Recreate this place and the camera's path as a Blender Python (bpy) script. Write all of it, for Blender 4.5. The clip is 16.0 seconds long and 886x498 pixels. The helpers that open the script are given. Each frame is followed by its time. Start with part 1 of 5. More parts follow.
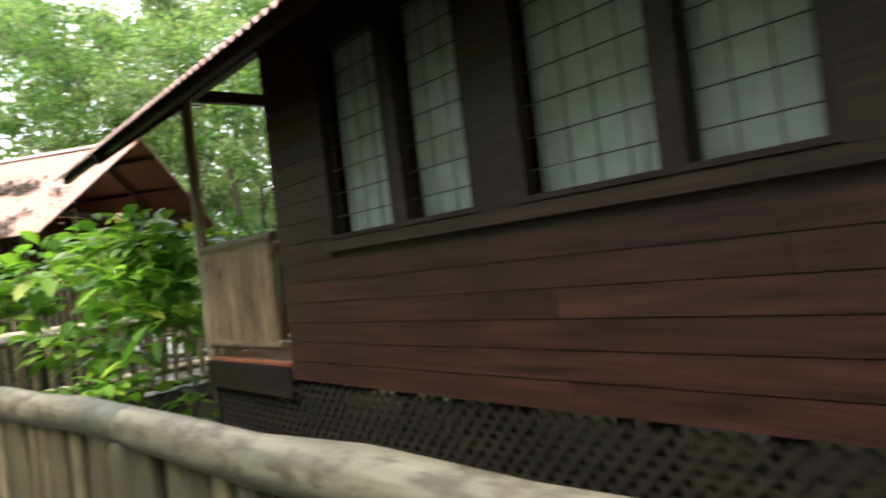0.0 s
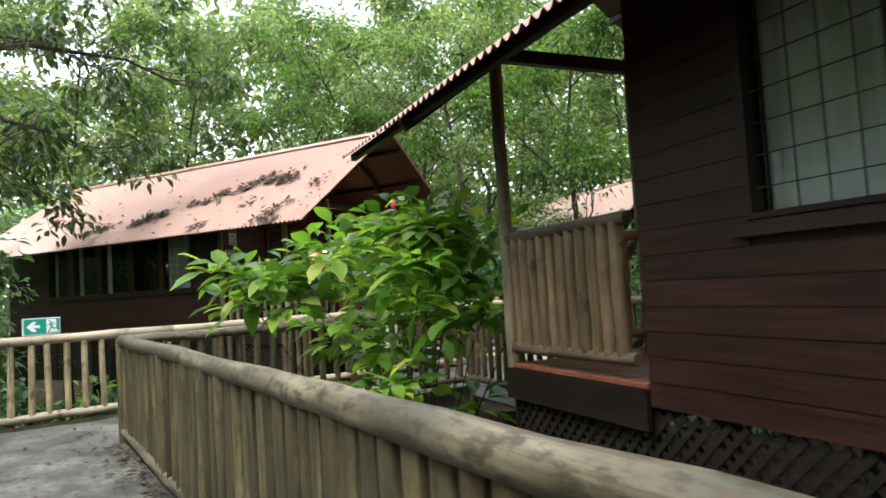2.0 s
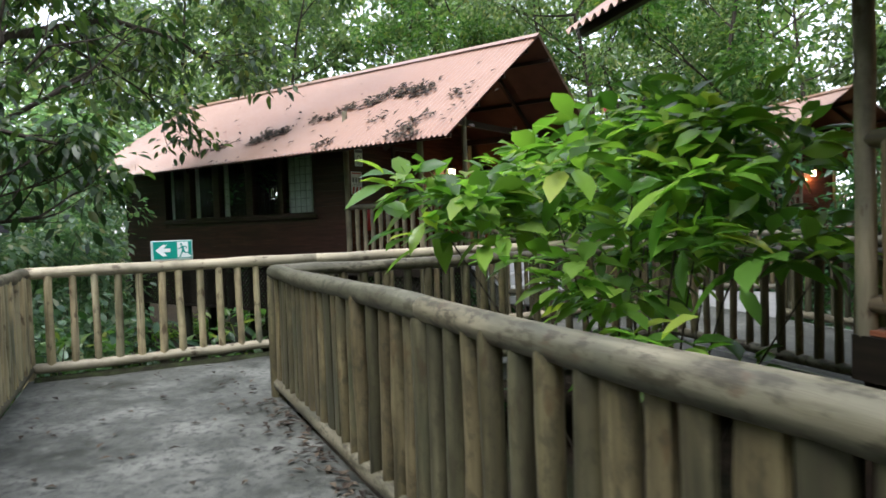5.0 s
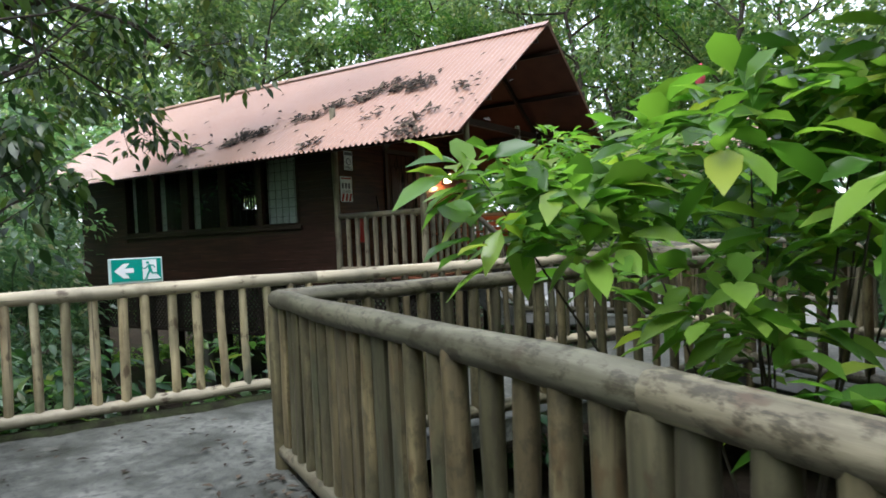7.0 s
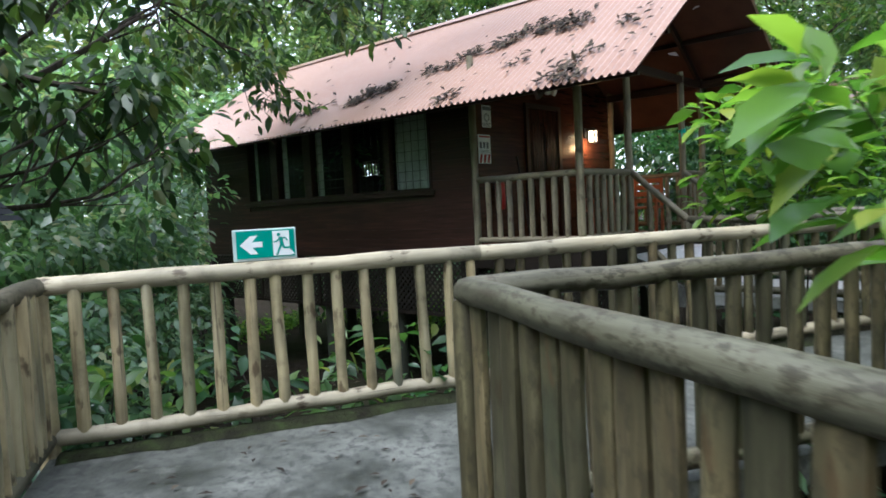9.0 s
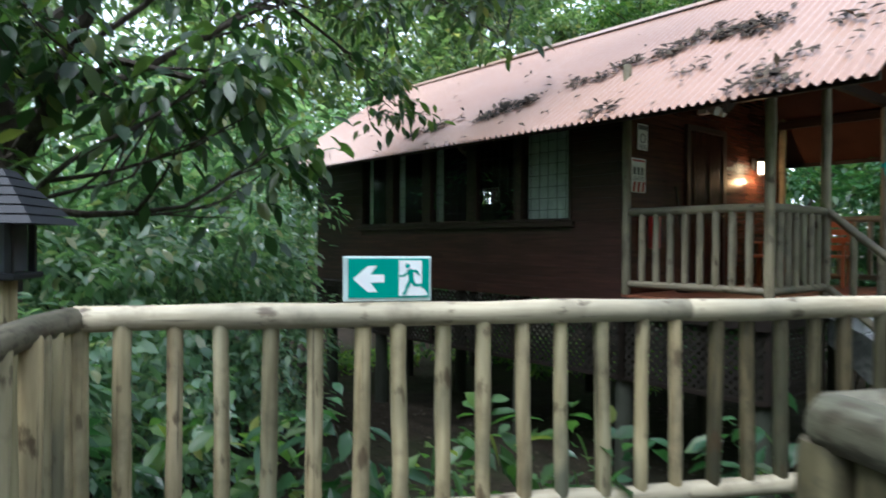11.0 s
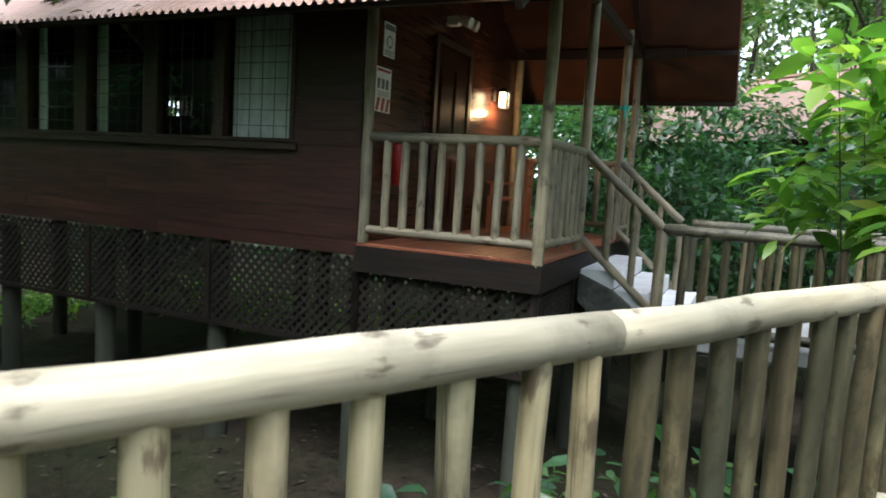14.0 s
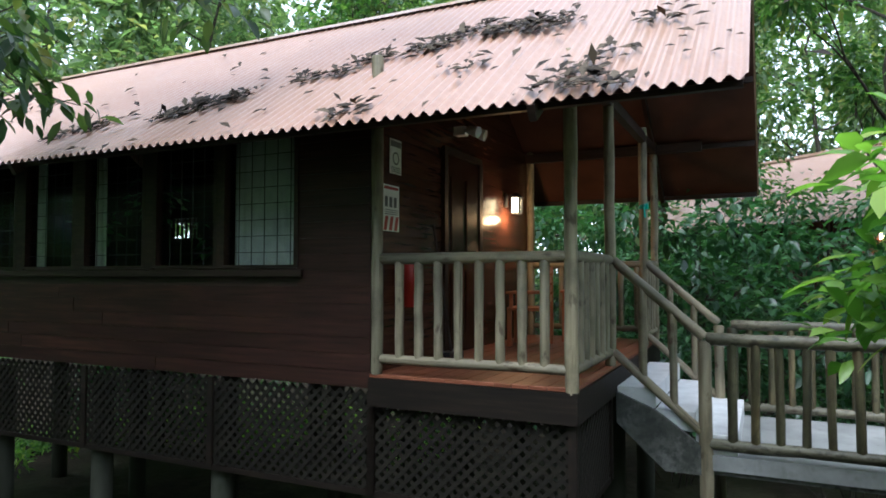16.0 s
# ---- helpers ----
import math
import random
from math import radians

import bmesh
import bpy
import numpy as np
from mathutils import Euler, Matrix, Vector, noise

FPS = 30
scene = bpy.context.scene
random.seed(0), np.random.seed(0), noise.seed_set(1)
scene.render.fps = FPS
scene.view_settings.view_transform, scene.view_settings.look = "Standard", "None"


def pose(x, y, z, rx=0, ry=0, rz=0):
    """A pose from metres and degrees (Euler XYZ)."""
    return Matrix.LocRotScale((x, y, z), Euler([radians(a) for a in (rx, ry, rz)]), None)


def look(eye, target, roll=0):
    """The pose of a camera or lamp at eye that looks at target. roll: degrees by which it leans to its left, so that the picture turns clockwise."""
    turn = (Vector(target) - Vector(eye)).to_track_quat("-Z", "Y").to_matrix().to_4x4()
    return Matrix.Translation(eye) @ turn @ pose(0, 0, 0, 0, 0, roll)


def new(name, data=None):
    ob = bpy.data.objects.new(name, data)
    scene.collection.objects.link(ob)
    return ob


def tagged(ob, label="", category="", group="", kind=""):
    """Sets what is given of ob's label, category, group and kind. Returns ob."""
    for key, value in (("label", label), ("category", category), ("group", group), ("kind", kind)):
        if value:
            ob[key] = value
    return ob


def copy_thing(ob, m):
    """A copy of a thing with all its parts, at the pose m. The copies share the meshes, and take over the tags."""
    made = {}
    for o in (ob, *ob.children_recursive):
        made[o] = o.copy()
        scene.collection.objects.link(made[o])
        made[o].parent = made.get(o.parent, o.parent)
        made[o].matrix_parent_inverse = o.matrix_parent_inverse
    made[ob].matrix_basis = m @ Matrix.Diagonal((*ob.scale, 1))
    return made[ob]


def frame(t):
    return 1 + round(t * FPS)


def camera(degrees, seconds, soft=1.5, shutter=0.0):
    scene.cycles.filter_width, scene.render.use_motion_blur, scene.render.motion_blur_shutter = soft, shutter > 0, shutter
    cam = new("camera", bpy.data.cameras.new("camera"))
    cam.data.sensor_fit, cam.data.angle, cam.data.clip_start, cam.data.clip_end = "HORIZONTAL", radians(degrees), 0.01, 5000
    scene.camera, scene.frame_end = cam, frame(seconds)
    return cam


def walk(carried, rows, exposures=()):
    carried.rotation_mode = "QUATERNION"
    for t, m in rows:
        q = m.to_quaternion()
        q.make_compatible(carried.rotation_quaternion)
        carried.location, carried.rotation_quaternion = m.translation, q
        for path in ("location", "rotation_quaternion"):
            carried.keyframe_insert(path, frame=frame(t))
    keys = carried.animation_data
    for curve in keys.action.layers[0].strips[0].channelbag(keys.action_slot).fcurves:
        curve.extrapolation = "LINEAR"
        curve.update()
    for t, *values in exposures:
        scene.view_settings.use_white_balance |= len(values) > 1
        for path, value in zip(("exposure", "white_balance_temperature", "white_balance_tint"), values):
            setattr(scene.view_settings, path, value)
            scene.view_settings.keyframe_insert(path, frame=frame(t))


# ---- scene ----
cam = camera(66.8, 16.0, 1.7, 0.5)
PATH = [
    (0, (-0.088, 2.585, 1.367), (-1.604, 3.89, 1.402), -6.8),
    (0.5, (-0.558, 2.569, 1.355), (-2.247, 3.64, 1.368), -5.2),
    (1, (-0.857, 2.382, 1.403), (-2.599, 3.356, 1.281), -5.3),
    (1.5, (-1.282, 2.362, 1.369), (-3.074, 3.248, 1.383), -3.6),
    (2, (-1.696, 2.337, 1.367), (-3.516, 3.158, 1.478), -3.5),
    (2.5, (-2.055, 2.237, 1.382), (-3.844, 3.131, 1.387), -1.7),
    (3, (-2.41, 2.247, 1.365), (-4.226, 3.084, 1.351), -0.6),
    (3.5, (-2.786, 2.203, 1.344), (-4.613, 3.018, 1.354), -0.4),
    (4, (-3.058, 2.088, 1.367), (-4.887, 2.897, 1.342), -2.7),
    (4.5, (-3.322, 1.973, 1.355), (-5.238, 2.542, 1.277), -1.9),
    (7, (-5.152, 1.737, 1.359), (-7.035, 2.41, 1.314), -2.7),
    (7.5, (-5.343, 1.73, 1.37), (-7.289, 2.179, 1.267), -3.5),
    (8, (-5.72, 1.629, 1.361), (-7.679, 2.012, 1.238), -3.6),
    (10.5, (-7.767, 1.487, 1.362), (-9.754, 1.703, 1.28), 0.6),
    (11, (-8.06, 1.369, 1.349), (-10.059, 1.435, 1.328), 0.3),
    (11.5, (-8.432, 1.299, 1.403), (-10.431, 1.259, 1.463), -0.6),
    (12, (-8.824, 1.354, 1.425), (-10.819, 1.234, 1.512), 0.5),
    (12.5, (-9.18, 1.306, 1.419), (-11.15, 1.622, 1.564), -0.1),
    (13, (-9.537, 1.344, 1.422), (-11.416, 2.027, 1.382), 1.5),
    (13.5, (-9.85, 1.52, 1.347), (-11.677, 2.301, 1.119), 2.6),
    (14, (-10.147, 1.593, 1.359), (-11.909, 2.517, 1.155), 3.5),
    (14.5, (-10.378, 1.607, 1.482), (-12.115, 2.576, 1.278), 2.8),
    (15, (-10.495, 1.696, 1.525), (-12.32, 2.514, 1.53), 1.1),
    (15.5, (-10.577, 1.793, 1.561), (-12.378, 2.658, 1.648), 1.5),
    (16, (-10.614, 1.775, 1.576), (-12.405, 2.662, 1.653), 0.0),
]
walk(cam, [(t, look(eye, target, roll)) for t, eye, target, roll in PATH], [(0, 2.78, 6500, 15), (0.6, 2.45, 6400, 15), (2.0, 2.22, 6350, 15), (4.0, 2.14, 6150, 14), (4.5, 2.0, 6050, 14), (7.0, 1.95, 5800, 13), (10.5, 2.05, 5450, 11), (12.5, 1.98, 5450, 10), (13.0, 1.85, 5500, 10), (13.7, 2.3, 5700, 11), (14.5, 2.52, 5650, 10), (15.3, 2.2, 5400, 9), (16, 2.15, 5400, 9)])

# ---- light ----
world = bpy.data.worlds.new("overcast_sky")
scene.world = world
world.use_nodes = True
wt = world.node_tree
wt.nodes.clear()
sky = wt.nodes.new("ShaderNodeTexSky")
sky.sky_type, sky.sun_disc, sky.sun_elevation, sky.sun_rotation = "NISHITA", False, radians(64), radians(141)
pale = wt.nodes.new("ShaderNodeHueSaturation")
pale.inputs["Saturation"].default_value = 0.22
bg = wt.nodes.new("ShaderNodeBackground")
bg.inputs["Strength"].default_value = 0.15
wout = wt.nodes.new("ShaderNodeOutputWorld")
wt.links.new(sky.outputs[0], pale.inputs["Color"])
wt.links.new(pale.outputs[0], bg.inputs["Color"])
wt.links.new(bg.outputs[0], wout.inputs["Surface"])
sun_data = bpy.data.lights.new("sun", "SUN")
sun_data.energy, sun_data.angle, sun_data.color = 1.0, radians(40), (1.0, 0.96, 0.88)
sun = new("sun", sun_data)
sun.matrix_world = look((6, -7.5, 20), (0, 0, 0))


# ---- materials ----
def material(name, rough=0.6, spec=0.3, metal=0.0):
    m = bpy.data.materials.new(name)
    m.use_nodes = True
    nt = m.node_tree
    b = nt.nodes["Principled BSDF"]
    b.inputs["Roughness"].default_value = rough
    b.inputs["Specular IOR Level"].default_value = spec
    b.inputs["Metallic"].default_value = metal
    return m, nt, b


def nd(nt, kind, **kw):
    n = nt.nodes.new("ShaderNode" + kind)
    for k, v in kw.items():
        n.inputs[k.replace("_", " ")].default_value = v
    return n


def coords(nt, scale=(1, 1, 1), shift=True):
    """Object coordinates, moved by a chance amount for each object."""
    tc = nd(nt, "TexCoord")
    mp = nd(nt, "Mapping", Scale=scale)
    nt.links.new(tc.outputs["Object"], mp.inputs["Vector"])
    if shift:
        info = nd(nt, "ObjectInfo")
        mul = nt.nodes.new("ShaderNodeMath")
        mul.operation = "MULTIPLY"
        mul.inputs[1].default_value = 37.0
        nt.links.new(info.outputs["Random"], mul.inputs[0])
        nt.links.new(mul.outputs[0], mp.inputs["Location"])
    return mp.outputs[0]


def noise_tex(nt, vec, scale, detail=4.0, rough=0.55):
    n = nd(nt, "TexNoise", Scale=scale, Detail=detail, Roughness=rough)
    nt.links.new(vec, n.inputs["Vector"])
    return n.outputs["Fac"]


def ramp(nt, fac, *stops):
    r = nt.nodes.new("ShaderNodeValToRGB")
    e = r.color_ramp.elements
    while len(e) < len(stops):
        e.new(0.5)
    for el, (p, c) in zip(e, stops):
        el.position, el.color = p, (*c, 1)
    nt.links.new(fac, r.inputs[0])
    return r.outputs[0]


def mix(nt, fac, a, b, how="MIX"):
    m = nt.nodes.new("ShaderNodeMix")
    m.data_type, m.blend_type = "RGBA", how
    for sock, v in ((m.inputs["Factor"], fac), (m.inputs["A"], a), (m.inputs["B"], b)):
        if isinstance(v, (int, float)):
            sock.default_value = v
        elif isinstance(v, tuple):
            sock.default_value = (*v, 1)
        else:
            nt.links.new(v, sock)
    return m.outputs["Result"]


def bump(nt, b, height, strength=0.3, dist=0.01):
    n = nd(nt, "Bump", Strength=strength, Distance=dist)
    nt.links.new(height, n.inputs["Height"])
    nt.links.new(n.outputs[0], b.inputs["Normal"])


def G3(v):
    return (v, v, v)


def pole_wood(name, axis, tones, grey, per_metre=1.6, rings=0.9, uneven=0.0, mould=0.0):
    """Peeled log: grain, grey wear, knots, dirt; uneven sets how far the pieces differ in tone."""
    m, nt, b = material(name, 0.55, 0.35)
    st = [9, 9, 9]
    st[axis] = 0.8
    vec = coords(nt, tuple(st))
    grain = noise_tex(nt, vec, 2.2, 6)
    st2 = [3, 3, 3]
    st2[axis] = 1.4
    vec2 = coords(nt, tuple(st2))
    blotch = noise_tex(nt, vec2, 1.0, 3)
    col = ramp(nt, grain, (0.3, tones[0]), (0.5, tones[1]), (0.72, tones[2]))
    info = nd(nt, "ObjectInfo")
    wear = nt.nodes.new("ShaderNodeMath")
    wear.operation = "MULTIPLY"
    nt.links.new(ramp(nt, blotch, (0.42, G3(0)), (0.66, G3(1))), wear.inputs[0])
    nt.links.new(ramp(nt, info.outputs["Random"], (0.0, G3(0.15)), (1.0, G3(1.0))), wear.inputs[1])
    col = mix(nt, wear.outputs[0], col, grey)
    # dark smears where the branches were cut off, at uneven steps along the log
    sep = nt.nodes.new("ShaderNodeSeparateXYZ")
    nt.links.new(coords(nt, (per_metre, per_metre, per_metre)), sep.inputs[0])
    vor = nt.nodes.new("ShaderNodeTexVoronoi")
    vor.voronoi_dimensions = "1D"
    vor.inputs["Scale"].default_value = 1.0
    nt.links.new(sep.outputs[axis], vor.inputs["W"])
    st3 = [16, 16, 16]
    st3[axis] = 5.0
    smear = noise_tex(nt, coords(nt, tuple(st3)), 1.3, 4, 0.6)
    sub = nt.nodes.new("ShaderNodeMath")
    sub.operation = "MULTIPLY_ADD"
    sub.inputs[1].default_value = 0.95
    nt.links.new(smear, sub.inputs[0])
    nt.links.new(vor.outputs["Distance"], sub.inputs[2])
    knots = ramp(nt, sub.outputs[0], (0.35, G3(rings)), (0.42, G3(rings * 0.75)), (0.50, G3(0)))
    each = nt.nodes.new("ShaderNodeMath")
    each.operation = "MULTIPLY"
    nt.links.new(knots, each.inputs[0])
    nt.links.new(ramp(nt, vor.outputs["Color"], (0.0, G3(0.4)), (0.45, G3(1.0))), each.inputs[1])
    col = mix(nt, each.outputs[0], col, (0.055, 0.036, 0.020))
    dirt = noise_tex(nt, coords(nt, (1.7, 1.7, 1.7)), 1.6, 5, 0.65)
    col = mix(nt, ramp(nt, dirt, (0.5, G3(0)), (0.72, G3(0.7))), col, (0.07, 0.06, 0.04))
    if uneven:
        tone = nt.nodes.new("ShaderNodeMath")
        tone.operation = "FRACT"
        t7 = nt.nodes.new("ShaderNodeMath")
        t7.operation = "MULTIPLY"
        t7.inputs[1].default_value = 7.3
        nt.links.new(info.outputs["Random"], t7.inputs[0])
        nt.links.new(t7.outputs[0], tone.inputs[0])
        col = mix(nt, uneven, col, ramp(nt, tone.outputs[0], (0.0, (0.50, 0.55, 0.45)), (0.25, (1.25, 1.15, 0.85)), (0.45, (0.70, 0.72, 0.58)), (0.7, (1.6, 1.45, 1.1)), (1.0, (0.85, 0.75, 0.55))), "MULTIPLY")
    col = mix(nt, 0.8, col, ramp(nt, info.outputs["Random"], (0.0, (0.62, 0.66, 0.60)), (0.35, (0.9, 0.88, 0.84)), (0.7, (1.0, 0.97, 0.9)), (1.0, (1.2, 1.15, 1.05))), "MULTIPLY")
    if mould:
        st5 = [11, 11, 11]
        st5[axis] = 6.0
        spots_ = noise_tex(nt, coords(nt, tuple(st5)), 2.0, 6, 0.7)
        col = mix(nt, ramp(nt, spots_, (0.50, G3(0)), (0.60, G3(mould))), col, (0.032, 0.027, 0.014))
    st4 = [22, 22, 22]
    st4[axis] = 0.5
    crack = noise_tex(nt, coords(nt, tuple(st4)), 1.5, 4, 0.7)
    col = mix(nt, ramp(nt, crack, (0.60, G3(0)), (0.68, G3(0.75))), col, (0.05, 0.04, 0.025))
    nt.links.new(col, b.inputs["Base Color"])
    bump(nt, b, grain, 0.5, 0.008)
    return m


RAIL_X = pole_wood("rail_log", 0, ((0.25, 0.215, 0.145), (0.37, 0.33, 0.235), (0.465, 0.42, 0.31)), (0.22, 0.205, 0.15), 2.5, 0.97)
BAL_Z = pole_wood("baluster_log", 2, ((0.25, 0.205, 0.12), (0.40, 0.345, 0.22), (0.52, 0.465, 0.32)), (0.115, 0.12, 0.09), 2.0, 0.85, 0.4)
RAIL_OLD = pole_wood("weathered_rail_log", 0, ((0.065, 0.060, 0.037), (0.126, 0.116, 0.077), (0.220, 0.204, 0.145)), (0.036, 0.042, 0.030), 2.6, 0.9, 0.0, 0.85)
BAL_OLD = pole_wood("weathered_baluster_log", 2, ((0.039, 0.035, 0.023), (0.091, 0.082, 0.055), (0.182, 0.166, 0.117)), (0.032, 0.040, 0.031), 1.5, 0.8, 1.0, 0.6)
PORCH_BROWN = pole_wood("brown_porch_pole", 2, ((0.12, 0.078, 0.042), (0.22, 0.152, 0.082), (0.30, 0.215, 0.125)), (0.10, 0.085, 0.06))
PORCH_BROWN_X = pole_wood("brown_porch_rail", 0, ((0.075, 0.056, 0.034), (0.14, 0.105, 0.064), (0.20, 0.155, 0.10)), (0.07, 0.062, 0.045))
PORCH_X = pole_wood("porch_log_rail", 0, ((0.16, 0.135, 0.085), (0.245, 0.21, 0.14), (0.33, 0.285, 0.20)), (0.12, 0.115, 0.085))
PORCH_Z = pole_wood("porch_log_post", 2, ((0.16, 0.135, 0.085), (0.255, 0.22, 0.145), (0.345, 0.30, 0.21)), (0.13, 0.125, 0.095))


def stained_boards(name, dark, mid, light, rough, long_axis=0):
    m, nt, b = material(name, rough, 0.25)
    st = [14, 14, 14]
    st[long_axis] = 0.9
    grain = noise_tex(nt, coords(nt, tuple(st)), 2.0, 6)
    blot = noise_tex(nt, coords(nt, (0.9, 0.9, 0.9)), 1.3, 3)
    col = ramp(nt, grain, (0.3, dark), (0.52, mid), (0.75, light))
    col = mix(nt, ramp(nt, blot, (0.4, G3(0)), (0.7, G3(0.6))), col, dark)
    info = nd(nt, "ObjectInfo")
    col = mix(nt, 0.5, col, ramp(nt, info.outputs["Random"], (0, G3(0.55)), (1, G3(1.0))), "MULTIPLY")
    nt.links.new(col, b.inputs["Base Color"])
    bump(nt, b, grain, 0.25, 0.004)
    return m


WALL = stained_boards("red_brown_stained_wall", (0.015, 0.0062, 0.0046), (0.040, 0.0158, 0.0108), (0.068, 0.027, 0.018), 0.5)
# varnished porch end; its redder, lighter tones include the lamp's light
WALL_END = stained_boards("varnished_lamplit_end_wall", (0.033, 0.0125, 0.008), (0.082, 0.029, 0.017), (0.122, 0.046, 0.025), 0.26, 1)
DECK = stained_boards("red_deck_paint", (0.14, 0.05, 0.028), (0.27, 0.095, 0.05), (0.34, 0.135, 0.075), 0.38, 0)
DARKWOOD = stained_boards("dark_brown_timber", (0.018, 0.011, 0.008), (0.035, 0.02, 0.014), (0.06, 0.034, 0.022), 0.5)
# lattice and fascia browns taken near black, shade below the deck included
LATTICE = stained_boards("shade_darkened_lattice", (0.007, 0.0055, 0.003), (0.015, 0.012, 0.0066), (0.028, 0.0225, 0.013), 0.8)
FASCIA = stained_boards("shade_darkened_fascia", (0.007, 0.0047, 0.003), (0.015, 0.0098, 0.0062), (0.028, 0.018, 0.011), 0.6)
DOORWOOD = stained_boards("dark_door_wood", (0.02, 0.009, 0.006), (0.045, 0.018, 0.011), (0.07, 0.03, 0.018), 0.22, 2)

ROOF, nt, b = material("terracotta_painted_metal_roof", 0.28, 0.85)
big = noise_tex(nt, coords(nt, (0.25, 0.6, 0.6), False), 1.2, 3)
fine = noise_tex(nt, coords(nt, (2, 5, 5), False), 3.0, 6, 0.7)
col = ramp(nt, big, (0.3, (0.275, 0.143, 0.088)), (0.7, (0.335, 0.198, 0.132)))
col = mix(nt, ramp(nt, fine, (0.45, G3(0)), (0.8, G3(0.5))), col, (0.39, 0.28, 0.22))
streak = noise_tex(nt, coords(nt, (7, 0.5, 0.5), False), 2.0, 4)
col = mix(nt, ramp(nt, streak, (0.6, G3(0)), (0.78, G3(0.35))), col, (0.20, 0.12, 0.09))
nt.links.new(col, b.inputs["Base Color"])
bump(nt, b, fine, 0.15, 0.004)

LINING, nt, b = material("rust_red_roof_underside", 0.5, 0.3)
col = ramp(nt, noise_tex(nt, coords(nt, (1, 1, 1), False), 2.5, 4), (0.3, (0.07, 0.028, 0.017)), (0.7, (0.115, 0.047, 0.028)))
nt.links.new(col, b.inputs["Base Color"])

CONCRETE, nt, b = material("worn_grey_concrete", 0.75, 0.3)
v = coords(nt, (1, 1, 1), False)
n1, n2 = noise_tex(nt, v, 1.6, 9, 0.68), noise_tex(nt, v, 14.0, 6, 0.7)
col = ramp(nt, n1, (0.36, (0.028, 0.030, 0.023)), (0.5, (0.080, 0.083, 0.070)), (0.64, (0.146, 0.148, 0.128)))
col = mix(nt, ramp(nt, n2, (0.40, G3(0.75)), (0.52, G3(0))), col, (0.035, 0.037, 0.033))
n3 = noise_tex(nt, v, 5.0, 8, 0.75)
col = mix(nt, ramp(nt, n3, (0.55, G3(0)), (0.66, G3(0.5))), col, (0.18, 0.18, 0.155))
nt.links.new(col, b.inputs["Base Color"])
nt.links.new(ramp(nt, n1, (0.35, G3(0.45)), (0.6, G3(0.85))), b.inputs["Roughness"])
bump(nt, b, n2, 0.8, 0.012)

PALE, nt, b = material("pale_grey_step_paint", 0.7, 0.3)
col = ramp(nt, noise_tex(nt, coords(nt, (1, 1, 1), False), 5.0, 5), (0.3, (0.55, 0.55, 0.54)), (0.7, (0.72, 0.72, 0.71)))
nt.links.new(col, b.inputs["Base Color"])

MOSS, nt, b = material("damp_moss_and_dirt", 0.95, 0.1)
v = coords(nt, (1, 1, 1), False)
col = ramp(nt, noise_tex(nt, v, 7.0, 6, 0.7), (0.35, (0.012, 0.011, 0.007)), (0.55, (0.022, 0.026, 0.011)), (0.75, (0.04, 0.065, 0.018)))
nt.links.new(col, b.inputs["Base Color"])
bump(nt, b, noise_tex(nt, v, 40.0, 6), 0.9, 0.03)

# wet concrete with the sky's reflection put into its pale base colour
WALK_SHEEN, nt, b = material("sky_sheen_wet_concrete", 0.4, 0.5)
v = coords(nt, (1, 1, 1), False)
col = ramp(nt, noise_tex(nt, v, 2.5, 8, 0.65), (0.3, (0.17, 0.175, 0.165)), (0.7, (0.34, 0.34, 0.33)))
col = mix(nt, ramp(nt, noise_tex(nt, v, 11.0, 5), (0.55, G3(0)), (0.7, G3(0.5))), col, (0.14, 0.14, 0.12))
nt.links.new(col, b.inputs["Base Color"])

STILT, nt, b = material("mossy_concrete_pile", 0.85, 0.2)
col = ramp(nt, noise_tex(nt, coords(nt, (1, 1, 0.4)), 3.0, 5), (0.3, (0.022, 0.027, 0.016)), (0.7, (0.062, 0.062, 0.046)))
nt.links.new(col, b.inputs["Base Color"])

SOIL, nt, b = material("dark_forest_floor", 0.95, 0.1)
v = coords(nt, (1, 1, 1), False)
col = ramp(nt, noise_tex(nt, v, 3.5, 8, 0.7), (0.3, (0.012, 0.010, 0.007)), (0.6, (0.035, 0.027, 0.018)), (0.8, (0.06, 0.05, 0.03)))
col = mix(nt, ramp(nt, noise_tex(nt, v, 0.35, 3), (0.52, G3(0)), (0.66, G3(0.35))), col, (0.03, 0.045, 0.015))
nt.links.new(col, b.inputs["Base Color"])
bump(nt, b, noise_tex(nt, v, 9.0, 6), 0.8, 0.05)

BARK, nt, b = material("grey_brown_bark", 0.9, 0.15)
v = coords(nt, (6, 6, 1.5))
bk = noise_tex(nt, v, 2.0, 7, 0.65)
col = ramp(nt, bk, (0.3, (0.02, 0.017, 0.012)), (0.6, (0.065, 0.055, 0.042)), (0.8, (0.12, 0.11, 0.085)))
nt.links.new(col, b.inputs["Base Color"])
bump(nt, b, bk, 0.8, 0.03)


